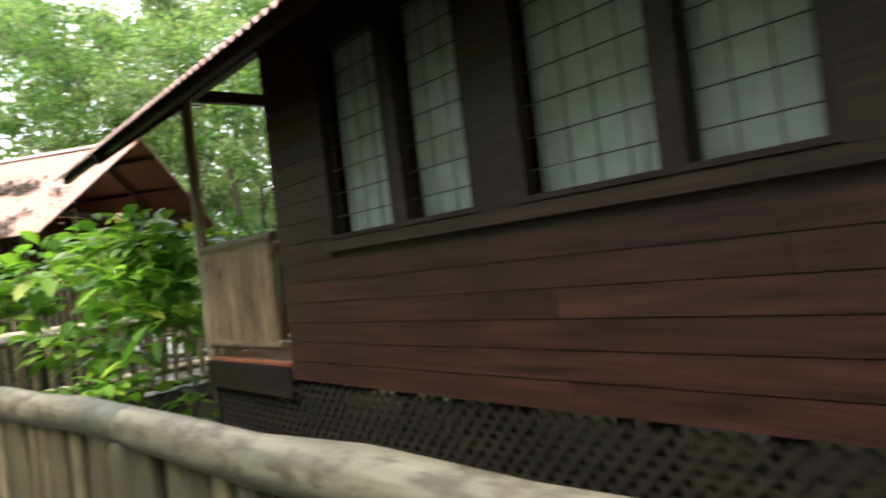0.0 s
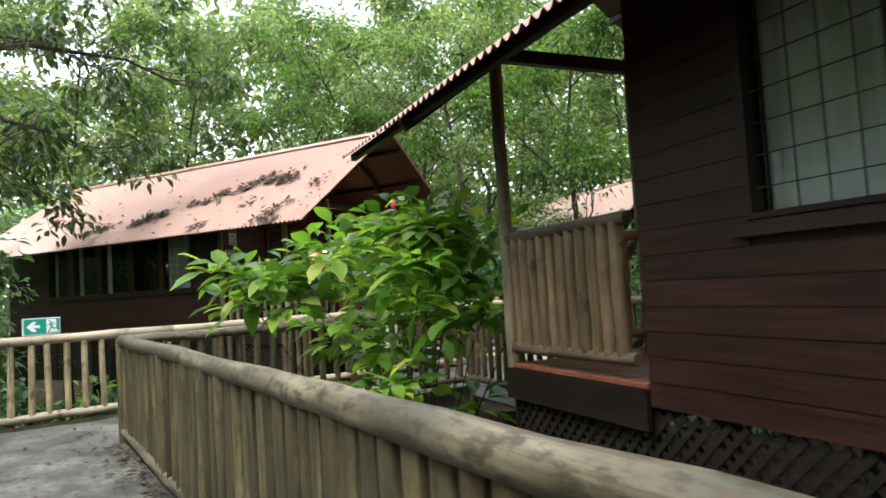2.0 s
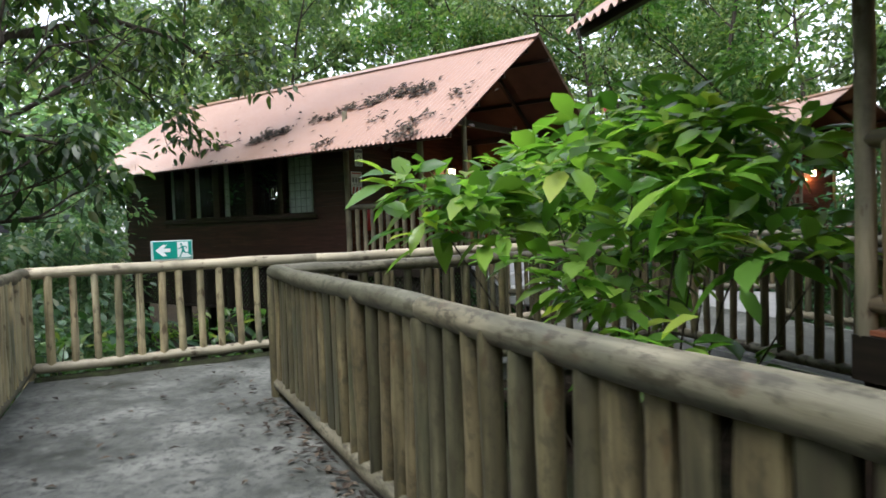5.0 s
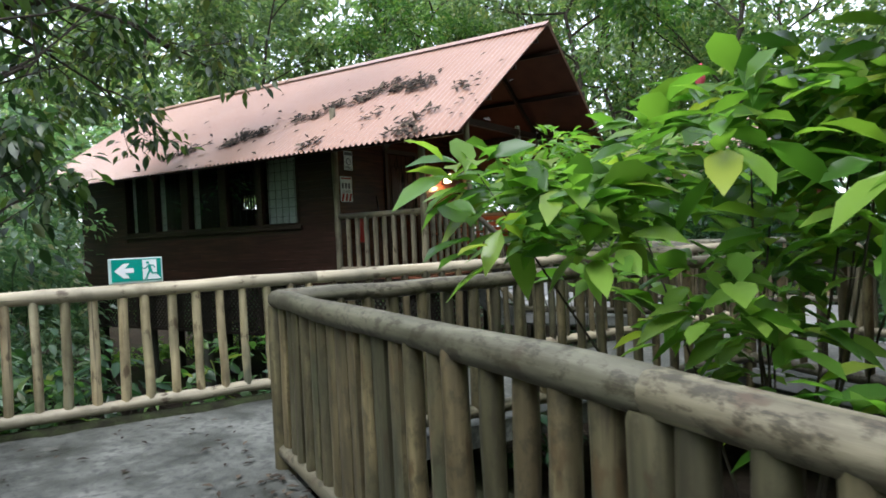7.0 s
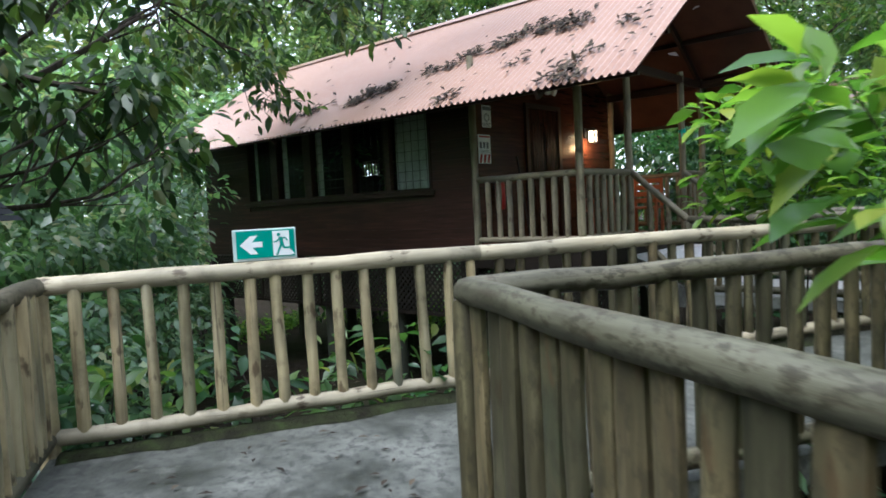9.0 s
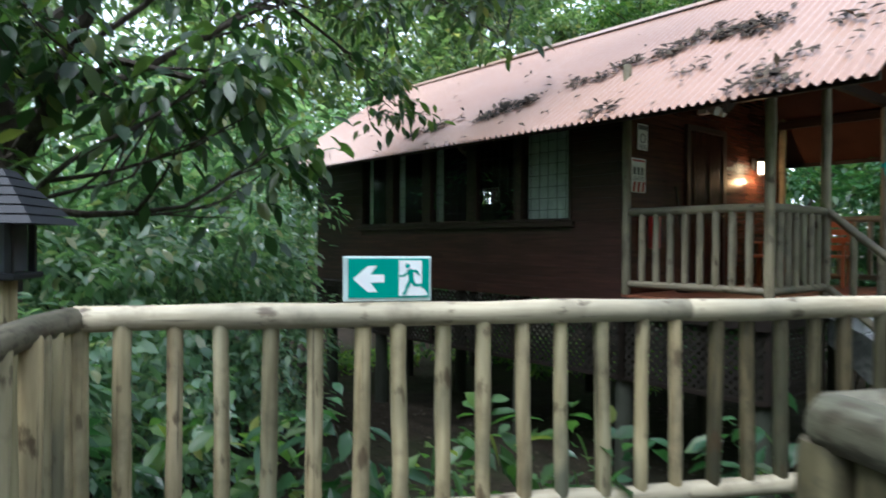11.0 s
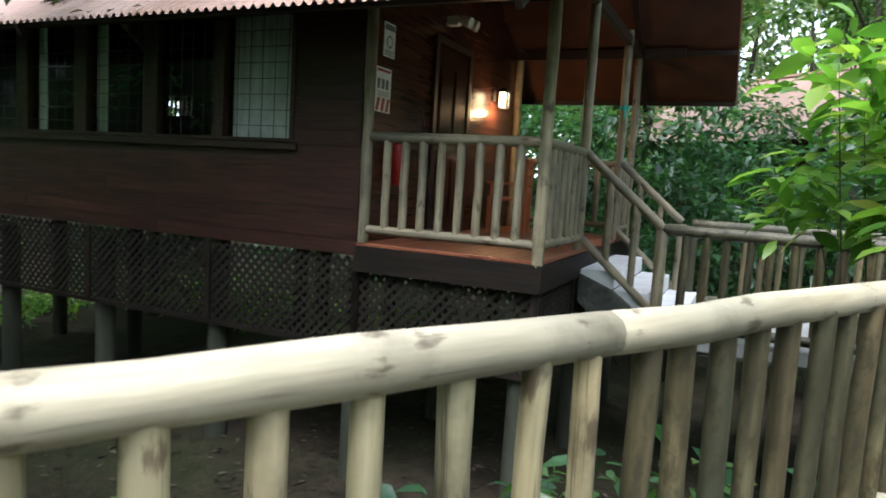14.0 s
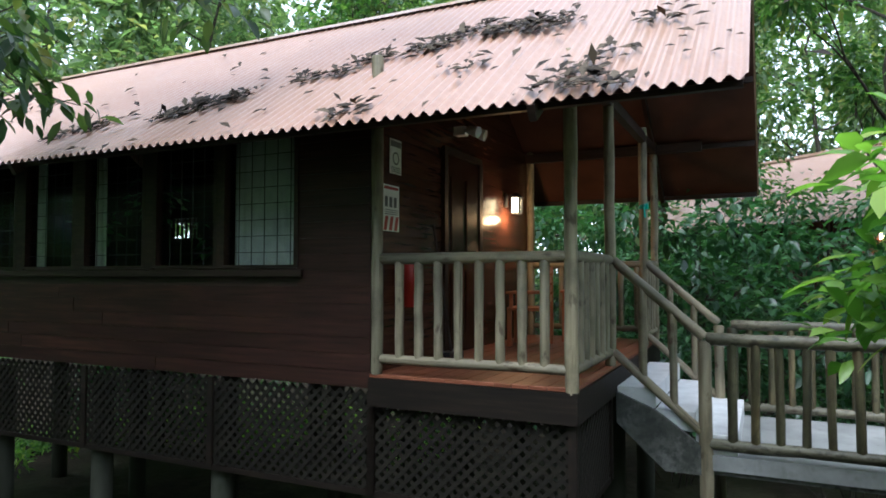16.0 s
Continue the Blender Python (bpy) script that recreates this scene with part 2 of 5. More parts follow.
def leaf_material(name, dark, mid, light, gloss, through_light, spec=0.45):
    m, nt, b = material(name, gloss, spec)
    geo = nd(nt, "NewGeometry")
    col = ramp(nt, geo.outputs["Random Per Island"], (0.0, dark), (0.5, mid), (0.9, light), (1.0, (light[0] * 1.5, light[1] * 1.05, light[2])))
    tone = noise_tex(nt, coords(nt, (1, 1, 1), False), 0.5, 2)
    col = mix(nt, 0.7, col, ramp(nt, tone, (0.3, G3(0.55)), (0.7, G3(1.15))), "MULTIPLY")
    nt.links.new(col, b.inputs["Base Color"])
    tr = nt.nodes.new("ShaderNodeBsdfTranslucent")
    bright = mix(nt, 1.0, col, (1.35, 1.65, 0.75), "MULTIPLY")
    nt.links.new(bright, tr.inputs["Color"])
    ms = nt.nodes.new("ShaderNodeMixShader")
    ms.inputs[0].default_value = through_light
    out = nt.nodes["Material Output"]
    nt.links.new(b.outputs[0], ms.inputs[1])
    nt.links.new(tr.outputs[0], ms.inputs[2])
    nt.links.new(ms.outputs[0], out.inputs["Surface"])
    return m


LEAF_BUSH = leaf_material("bright_shrub_leaf", (0.070, 0.165, 0.028), (0.15, 0.295, 0.042), (0.255, 0.40, 0.062), 0.28, 0.45)
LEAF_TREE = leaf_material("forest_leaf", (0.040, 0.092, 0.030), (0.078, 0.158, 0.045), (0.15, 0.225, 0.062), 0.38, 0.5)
# paler, greyer copy of the forest leaf: distance haze put into the colour
LEAF_HAZED = leaf_material("hazed_forest_leaf", (0.085, 0.132, 0.075), (0.155, 0.218, 0.115), (0.26, 0.325, 0.165), 0.4, 0.52)
# pale blue-green base carries the sky's sheen on glossy thicket leaves
LEAF_THICK = leaf_material("sky_sheen_thicket_leaf", (0.11, 0.19, 0.12), (0.19, 0.30, 0.185), (0.30, 0.41, 0.26), 0.22, 0.45, 0.8)
# broad bough leaves, their backlit darkness put into the base colour
LEAF_BOUGH = leaf_material("backlit_bough_leaf", (0.022, 0.048, 0.020), (0.042, 0.082, 0.030), (0.10, 0.15, 0.045), 0.33, 0.42)
LEAF_DARK = leaf_material("dark_understorey_leaf", (0.025, 0.068, 0.030), (0.042, 0.105, 0.045), (0.07, 0.145, 0.062), 0.28, 0.45)

LITTER, nt, b = material("dead_leaf", 0.8, 0.2)
geo = nd(nt, "NewGeometry")
nt.links.new(ramp(nt, geo.outputs["Random Per Island"], (0.0, (0.016, 0.012, 0.009)), (0.6, (0.040, 0.029, 0.019)), (1.0, (0.10, 0.078, 0.052))), b.inputs["Base Color"])


def plain(name, colour, rough=0.5, spec=0.4, metal=0.0, vary=0.12):
    m, nt, b = material(name, rough, spec, metal)
    n = noise_tex(nt, coords(nt, (1, 1, 1), False), 9.0, 5)
    lo, hi = tuple(c * (1 - vary) for c in colour), tuple(min(1, c * (1 + vary)) for c in colour)
    nt.links.new(ramp(nt, n, (0.3, lo), (0.7, hi)), b.inputs["Base Color"])
    return m


CURTAIN = plain("pale_grey_curtain", (0.47, 0.50, 0.46), 0.9, 0.1)
WIRE = plain("dark_wire_mesh", (0.02, 0.022, 0.022), 0.6)
SIGN_GREEN = plain("green_sign_plastic", (0.0, 0.27, 0.20), 0.3, 0.5, 0, 0.05)
SIGN_WHITE = plain("white_sign_plastic", (0.78, 0.80, 0.78), 0.35, 0.4, 0, 0.04)
SIGN_EDGE = plain("grey_sign_edge", (0.47, 0.56, 0.53), 0.4)
PAPER = plain("white_notice_sheet", (0.84, 0.84, 0.82), 0.6)
INK = plain("grey_print", (0.14, 0.14, 0.15), 0.7)
RED = plain("red_paint", (0.36, 0.022, 0.016), 0.35)
BLACK = plain("black_painted_metal", (0.015, 0.016, 0.018), 0.45)
SHINGLE = plain("slate_grey_lantern_roof", (0.014, 0.016, 0.02), 0.6, 0.25)
CHROME = plain("bright_metal", (0.6, 0.6, 0.6), 0.25, 0.5, 1.0)
ORANGE_WOOD = plain("orange_stained_chair_wood", (0.33, 0.10, 0.035), 0.4)
BLOSSOM = plain("pink_blossom", (0.65, 0.09, 0.14), 0.6)

GLASS, nt, b = material("window_glass", 0.03, 0.2)
b.inputs["Base Color"].default_value = (0.9, 0.93, 0.92, 1)
b.inputs["Transmission Weight"].default_value = 1.0
b.inputs["IOR"].default_value = 1.12

GLOW, nt, b = material("lit_lamp_glass", 0.4)
b.inputs["Base Color"].default_value = (1, 0.8, 0.5, 1)
b.inputs["Emission Color"].default_value = (1.0, 0.72, 0.36, 1)
b.inputs["Emission Strength"].default_value = 6.0


# ---- mesh tools ----
class Geo:
    """Points and faces of one mesh."""

    def __init__(self):
        self.v, self.f = [], []

    def add(self, pts, faces):
        k = len(self.v)
        self.v += [tuple(p) for p in pts]
        self.f += [tuple(i + k for i in f) for f in faces]
        return self

    def box(self, x0, y0, z0, x1, y1, z1, c=0.0):
        x0, x1 = min(x0, x1), max(x0, x1)
        y0, y1 = min(y0, y1), max(y0, y1)
        if c <= 0:
            p = [(x, y, z) for z in (z0, z1) for x, y in ((x0, y0), (x1, y0), (x1, y1), (x0, y1))]
            return self.add(p, [(3, 2, 1, 0), (4, 5, 6, 7), (0, 1, 5, 4), (1, 2, 6, 5), (2, 3, 7, 6), (3, 0, 4, 7)])
        rings = []
        for z, d in ((z0, c), (z0 + c, 0), (z1 - c, 0), (z1, c)):
            rings += [(x0 + d, y0 + d, z), (x1 - d, y0 + d, z), (x1 - d, y1 - d, z), (x0 + d, y1 - d, z)]
        faces = [(3, 2, 1, 0), (12, 13, 14, 15)]
        for r in range(3):
            for i in range(4):
                j = (i + 1) % 4
                faces.append((r * 4 + i, r * 4 + j, r * 4 + 4 + j, r * 4 + 4 + i))
        return self.add(rings, faces)

    def beam(self, a, b, w, h, up=(0, 0, 1)):
        """A square beam from a to b."""
        a, b = Vector(a), Vector(b)
        d = (b - a).normalized()
        s = d.cross(Vector(up)).normalized() * (w / 2)
        t = s.cross(d).normalized() * (h / 2)
        p = [q + i * s + j * t for q in (a, b) for i, j in ((-1, -1), (1, -1), (1, 1), (-1, 1))]
        return self.add(p, [(3, 2, 1, 0), (4, 5, 6, 7), (0, 1, 5, 4), (1, 2, 6, 5), (2, 3, 7, 6), (3, 0, 4, 7)])

    def pole(self, pts, radii, n=10, rough=0.0, rnd=random):
        """A round pole through pts with the given radii."""
        pts = [Vector(p) for p in pts]
        rings = []
        for i, (p, r) in enumerate(zip(pts, radii)):
            d = (pts[min(i + 1, len(pts) - 1)] - pts[max(i - 1, 0)]).normalized()
            s = d.cross(Vector((0.13, 0.21, 1)) if abs(d.z) < 0.9 else Vector((1, 0.1, 0))).normalized()
            t = d.cross(s)
            rings.append([p + (s * math.cos(2 * math.pi * k / n) + t * math.sin(2 * math.pi * k / n)) * r * (1 + rnd.uniform(-rough, rough)) for k in range(n)])
        faces = [tuple(range(n))[::-1], tuple(range((len(pts) - 1) * n, len(pts) * n))]
        for i in range(len(pts) - 1):
            for k in range(n):
                l = (k + 1) % n
                faces.append((i * n + k, i * n + l, i * n + n + l, i * n + n + k))
        return self.add([q for r in rings for q in r], faces)

    def mesh(self, name, mat, smooth=False):
        me = bpy.data.meshes.new(name)
        me.from_pydata(self.v, [], self.f)
        me.validate()
        if mat:
            me.materials.append(mat)
        if smooth:
            me.polygons.foreach_set("use_smooth", [True] * len(me.polygons))
            me.set_sharp_from_angle(angle=radians(50))
        bm = bmesh.new()
        bm.from_mesh(me)
        bmesh.ops.recalc_face_normals(bm, faces=bm.faces)
        bm.to_mesh(me)
        bm.free()
        return me


def part(name, geo, mat, parent=None, label="", smooth=False):
    ob = new(name, geo.mesh(name, mat, smooth) if isinstance(geo, Geo) else geo)
    ob.parent = parent
    return tagged(ob, label)


def empty(name, m, label="", category="", group="", kind=""):
    ob = new(name)
    ob.empty_display_size = 0.2
    ob.matrix_world = m
    return tagged(ob, label, category, group, kind)


def ground_z(x, y):
    def step(a):
        a = min(1, max(0, a))
        return a * a * (3 - 2 * a)
    drop = max(step((-11.4 - x) / 3.2), 0.55 * step((y - 3.0) / 2.5), 0.4 * step((-0.6 - y) / 3.0))
    far = step((math.hypot(x + 12, y - 4) - 14) / 20)
    return -0.42 - 1.2 * drop + 0.9 * far + 0.10 * noise.noise(Vector((x * 0.5, y * 0.5, 0.3))) + 0.04 * noise.noise(Vector((x * 2.1, y * 2.1, 1.3)))


# ---- ground and walkway ----
xs = sorted(set([-3000, -900, -300, -120, -70] + [-50 + 0.5 * i for i in range(141)] + [30, 60, 120, 300, 900, 3000]))
ys = sorted(set([-3000, -900, -300, -120, -60] + [-22 + 0.5 * i for i in range(127)] + [60, 120, 300, 900, 3000]))
g = Geo()
g.v = [(x, y, ground_z(x, y)) for y in ys for x in xs]
w_ = len(xs)
g.f = [(j * w_ + i, j * w_ + i + 1, j * w_ + w_ + i + 1, j * w_ + w_ + i) for j in range(len(ys) - 1) for i in range(w_ - 1)]
tagged(part("ground", g, SOIL, smooth=True), "dark damp forest floor with leaf litter and moss", "ground", kind="structure")

A7 = radians(7.3)
AX = Vector((math.cos(A7), math.sin(A7)))
N0, S0 = Vector((-9.29, 2.14)), Vector((-10.91, -0.08))
N_MID, N_BEND, N_END, S_END = Vector((-6.3, 2.59)), Vector((-2.1, 3.108)), Vector((3.9, 3.545)), S0 + AX * 15.2
JB, WA, WE, WD, WC = Vector((-12.34, 8.49)), Vector((-14.90, 6.49)), Vector((-15.99, 8.08)), Vector((-12.6, 10.73)), Vector((-10.5, 8.4))
E_END, W3S, W3N = Vector((-10.0, 6.4)), Vector((-7.25, 6.40)), Vector((-7.25, 8.35))
outline = [S_END, S0, JB, WA, WE, WD, WC, W3N, W3S, E_END, N0, N_MID, N_BEND, N_END]
k = len(outline)
g = Geo().add([(p.x, p.y, 0) for p in outline] + [(p.x, p.y, -0.16) for p in outline], [tuple(range(k)), tuple(range(k, 2 * k))[::-1]] + [(i, (i + 1) % k, k + (i + 1) % k, k + i) for i in range(k)])
tagged(part("walkway_floor", g, CONCRETE), "worn grey concrete walkway raised above the forest floor", "walkway", kind="structure")

# ragged strip of moss and dirt between the slab and the fence with the sign
g, fd = Geo(), (JB - S0).normalized()
inward, nm = Vector((fd.y, -fd.x)), 60
for i in range(nm + 1):
    p = S0 + fd * (0.05 + 6.0 * i / nm)
    w = 0.21 + 0.07 * noise.noise(Vector((i * 0.31, 0.2, 0.7))) + 0.03 * noise.noise(Vector((i * 1.3, 4.2, 0.1)))
    a, b_ = p + inward * 0.005, p + inward * w
    g.v += [(a.x, a.y, 0.022), (p.x + inward.x * w * 0.6, p.y + inward.y * w * 0.6, 0.026 + 0.008 * noise.noise(Vector((i * 0.9, 1.0, 2.0)))), (b_.x, b_.y, 0.003)]
g.f = [(3 * i + k, 3 * i + k + 1, 3 * i + k + 4, 3 * i + k + 3) for i in range(nm) for k in range(2)]
tagged(part("moss_strip", g, MOSS, smooth=True), "dark strip of moss and dirt at the walkway edge", "moss", kind="structure")

# thin landing overlay and added edge boards, paled to stand for reflected sky
landing = [JB + (WC - JB) * 0.02, WA, WE, WD, WC]
k = len(landing)
g = Geo().add([(p.x, p.y, 0.012) for p in landing] + [(p.x, p.y, 0.004) for p in landing], [tuple(range(k)), tuple(range(k, 2 * k))[::-1]] + [(i, (i + 1) % k, k + (i + 1) % k, k + i) for i in range(k)])
tagged(part("landing_floor", g, WALK_SHEEN), "wet concrete landing leading to the cabin steps, paled for sky sheen", "walkway", kind="structure")
for p, q in ((JB, WA), (E_END, W3S), (WC, W3N)):
    g = Geo().beam((p.x, p.y, -0.055), (q.x, q.y, -0.055), 0.05, 0.13)
    tagged(part("trim", g, WALK_SHEEN), "added edge board along the raised walkway, paled for caught light", "edge", kind="structure")

# ---- log fences ----
rnd = random.Random(5)


def log_mesh(name, length, r, mat, axis, wob=0.006, seg=None, n=10):
    seg = seg or max(3, int(length / 0.35))
    pts, rad = [], []
    for i in range(seg + 1):
        t = i / seg * length
        o = (rnd.uniform(-wob, wob), rnd.uniform(-wob, wob)) if 0 < i < seg else (0.0, 0.0)
        pts.append((t, *o) if axis == 0 else (*o, t))
        rad.append(r * rnd.uniform(0.94, 1.06) if 0 < i < seg else r)
    if seg > 2:
        pts.insert(1, Vector(pts[0]).lerp(Vector(pts[1]), 0.02 / (length / seg)))
        rad.insert(1, rad[0])
        rad[0] *= 0.9
        pts.insert(-1, Vector(pts[-1]).lerp(Vector(pts[-2]), 0.02 / (length / seg)))
        rad.insert(-1, rad[-1])
        rad[-1] *= 0.9
    return Geo().pole(pts, rad, n, 0.03, rnd).mesh(name, mat, True)


def slab_mesh(name, wide, thick, length, mat):
    """A split log: a board with one rounded face and rough-sawn edges."""
    g = Geo()
    rows = 6
    for i in range(rows):
        z = length * i / (rows - 1)
        w, t, o = wide / 2 * rnd.uniform(0.93, 1.05), thick / 2, rnd.uniform(-0.003, 0.003)
        prof = [(-1, -0.3), (-0.78, -0.85), (-0.3, -1.15), (0.3, -1.15), (0.78, -0.85), (1, -0.3), (0.95, 0.7), (0.4, 1.0), (-0.4, 1.0), (-0.95, 0.7)]
        g.v += [(x * w + o, y * t + rnd.uniform(-0.0015, 0.0015), z) for x, y in prof]
    g.f = [tuple(range(10))[::-1], tuple(range(10 * (rows - 1), 10 * rows))]
    g.f += [(i * 10 + k, i * 10 + (k + 1) % 10, i * 10 + 10 + (k + 1) % 10, i * 10 + 10 + k) for i in range(rows - 1) for k in range(10)]
    return g.mesh(name, mat, True)


BALS_OLD = [log_mesh("baluster", 0.90, 0.036 * rnd.uniform(0.9, 1.12), BAL_OLD, 2, 0.004, 4, 9) for _ in range(6)]
SLABS = [slab_mesh("slab_baluster", rnd.uniform(0.085, 0.125), rnd.uniform(0.04, 0.055), 0.90, BAL_OLD) for _ in range(8)]
BALS = [log_mesh("baluster", 0.90, 0.036 * rnd.uniform(0.9, 1.12), BAL_Z, 2, 0.004, 4, 9) for _ in range(6)]
BROWNS = [log_mesh("porch_baluster", 0.84, 0.031 * rnd.uniform(0.9, 1.1), PORCH_BROWN, 2, 0.004, 4, 9) for _ in range(4)]
PBALS = [log_mesh("porch_baluster", 0.84, 0.036 * rnd.uniform(0.9, 1.1), PORCH_Z, 2, 0.004, 4, 9) for _ in range(4)]


def fence(p, q, label, step=0.19, top=1.015, post_ends=(True, True), pieces=2, stout=1.0, old=False, slabs=False, worn_shaded_from=1.0, open_x=None):
    d = q - p
    L = d.length
    root = empty("log_fence", Matrix.Translation((p.x, p.y, 0)) @ Matrix.Rotation(math.atan2(d.y, d.x), 4, "Z"), label, "fence", "log fences along the walkway")
    cut = [0] + [L * (i + 1) / pieces + (rnd.uniform(-0.2, 0.2) if i < pieces - 1 else 0) for i in range(pieces)]
    for i in range(pieces):
        o = part("top_rail", log_mesh("top_rail", cut[i + 1] - cut[i] + 0.02, 0.057, RAIL_OLD if old or old is None else RAIL_X, 0, 0.008), None, root)
        o.location = (cut[i] - 0.01, 0, top)
        o = part("bottom_rail", log_mesh("bottom_rail", cut[i + 1] - cut[i] + 0.02, 0.05, RAIL_OLD if old or old is None else RAIL_X, 0, 0.008), None, root)
        o.location = (cut[i] - 0.01, 0, 0.105)
    for end, want in zip((0.0, L), post_ends):
        if want:
            o = part("post", log_mesh("post", 1.5, 0.06, BAL_OLD if old else BAL_Z, 2, 0.003, 4), None, root)
            o.location = (end, 0, -0.52)
    m = max(2, int(L / step))
    places, at = [], L / m
    while at < L - 0.06:
        sparse = bool(open_x) and open_x[0] < (p + d * (at / L)).x < open_x[1]
        places.append((at, sparse))
        at += 0.165 if sparse else L / m
    for at, sparse in places:
        o = part("baluster", (BALS_OLD if old or at / L > worn_shaded_from else BALS)[rnd.randrange(6)], None, root)
        o.location = (at + rnd.uniform(-0.012, 0.012), rnd.uniform(-0.006, 0.006), 0.11)
        o.rotation_euler = (rnd.uniform(-0.012, 0.012), rnd.uniform(-0.02, 0.02), rnd.uniform(0, 6.28))
        o.scale = (stout, stout, 1)
        if sparse:
            o.scale = (1.12, 1.12, 1)
        elif slabs:
            o.data = SLABS[rnd.randrange(8)]
            o.rotation_euler = (rnd.uniform(-0.012, 0.012), rnd.uniform(-0.022, 0.022), rnd.uniform(-0.14, 0.14) + (math.pi if rnd.random() < 0.5 else 0))
            o.scale = (1, 1, 1)
    return root


fence(N_END, N_BEND, "log fence of weathered split poles beside the dark cabin", 0.134, post_ends=(True, True), pieces=1, stout=1.3, old=True, slabs=True)
fence(N_BEND, N_MID, "long log fence of weathered split poles along the walkway", 0.134, post_ends=(False, False), pieces=1, stout=1.3, old=True, slabs=True, open_x=(-6.4, -5.2))
fence(N_MID, N0, "log fence of weathered poles running to the walkway corner", 0.138, pieces=1, stout=1.25, old=True, slabs=True, open_x=(-7.55, -6.2))
fence(N0, E_END, "log fence of weathered poles beside the turning walkway", post_ends=(False, True), old=True)
fence(E_END, W3S, "log fence of weathered poles behind the shrub", post_ends=(False, True), pieces=1, old=True)
fence(WC, W3N, "log fence of weathered poles along the far walkway", pieces=1, old=True)
# past a third, darker weathered logs stand for both wear and shade
fence(S0, JB, "pale log fence carrying the green exit sign", 0.195, pieces=3, worn_shaded_from=0.33)
fence(JB, WA, "log fence leading to the cabin steps", post_ends=(False, False), pieces=1, old=True)
fence(WE, WD, "far log fence leading to the cabin steps", pieces=1, old=True)
fence(WD, WC, "short log fence at the walkway junction", post_ends=(False, False), pieces=1, old=True)
fence(S0, S_END, "pale log fence with a dark mossy rail beside the walkway", 0.115, post_ends=(False, True), pieces=4, stout=1.25, old=None)


# ---- cabins ----
EAVE, RIDGE, DECKZ, WIDE, BODY = 2.63, 4.71, 0.73, 4.2, 7.35


def porch_rail(root, a, b, step=0.2, stout=1.0, z0=DECKZ, z1=DECKZ, bals=None):
    a, b = Vector((*a, z0)), Vector((*b, z1))
    flat = Vector((b.x - a.x, b.y - a.y))
    L = (b - a).length
    ang = math.atan2(flat.y, flat.x)
    tilt = math.atan2(z1 - z0, flat.length)
    rot = Matrix.Rotation(ang, 4, "Z") @ Matrix.Rotation(-tilt, 4, "Y")
    for nm, h, r in (("top_rail", 0.985, 0.047), ("bottom_rail", 0.13, 0.042)):
        o = part(nm, log_mesh(nm, L, r, PORCH_BROWN_X if bals is BROWNS else PORCH_X, 0, 0.004), None, root)
        o.matrix_basis = Matrix.Translation(a + Vector((0, 0, h))) @ rot
    m = max(2, round(flat.length / step))
    for i in range(1, m):
        p = a.lerp(b, i / m)
        o = part("baluster", (bals or PBALS)[rnd.randrange(4)], None, root)
        o.location = (p.x, p.y, p.z + 0.14)
        o.rotation_euler = (0, 0, rnd.uniform(0, 6.28))
        o.scale = (stout, stout, 1)


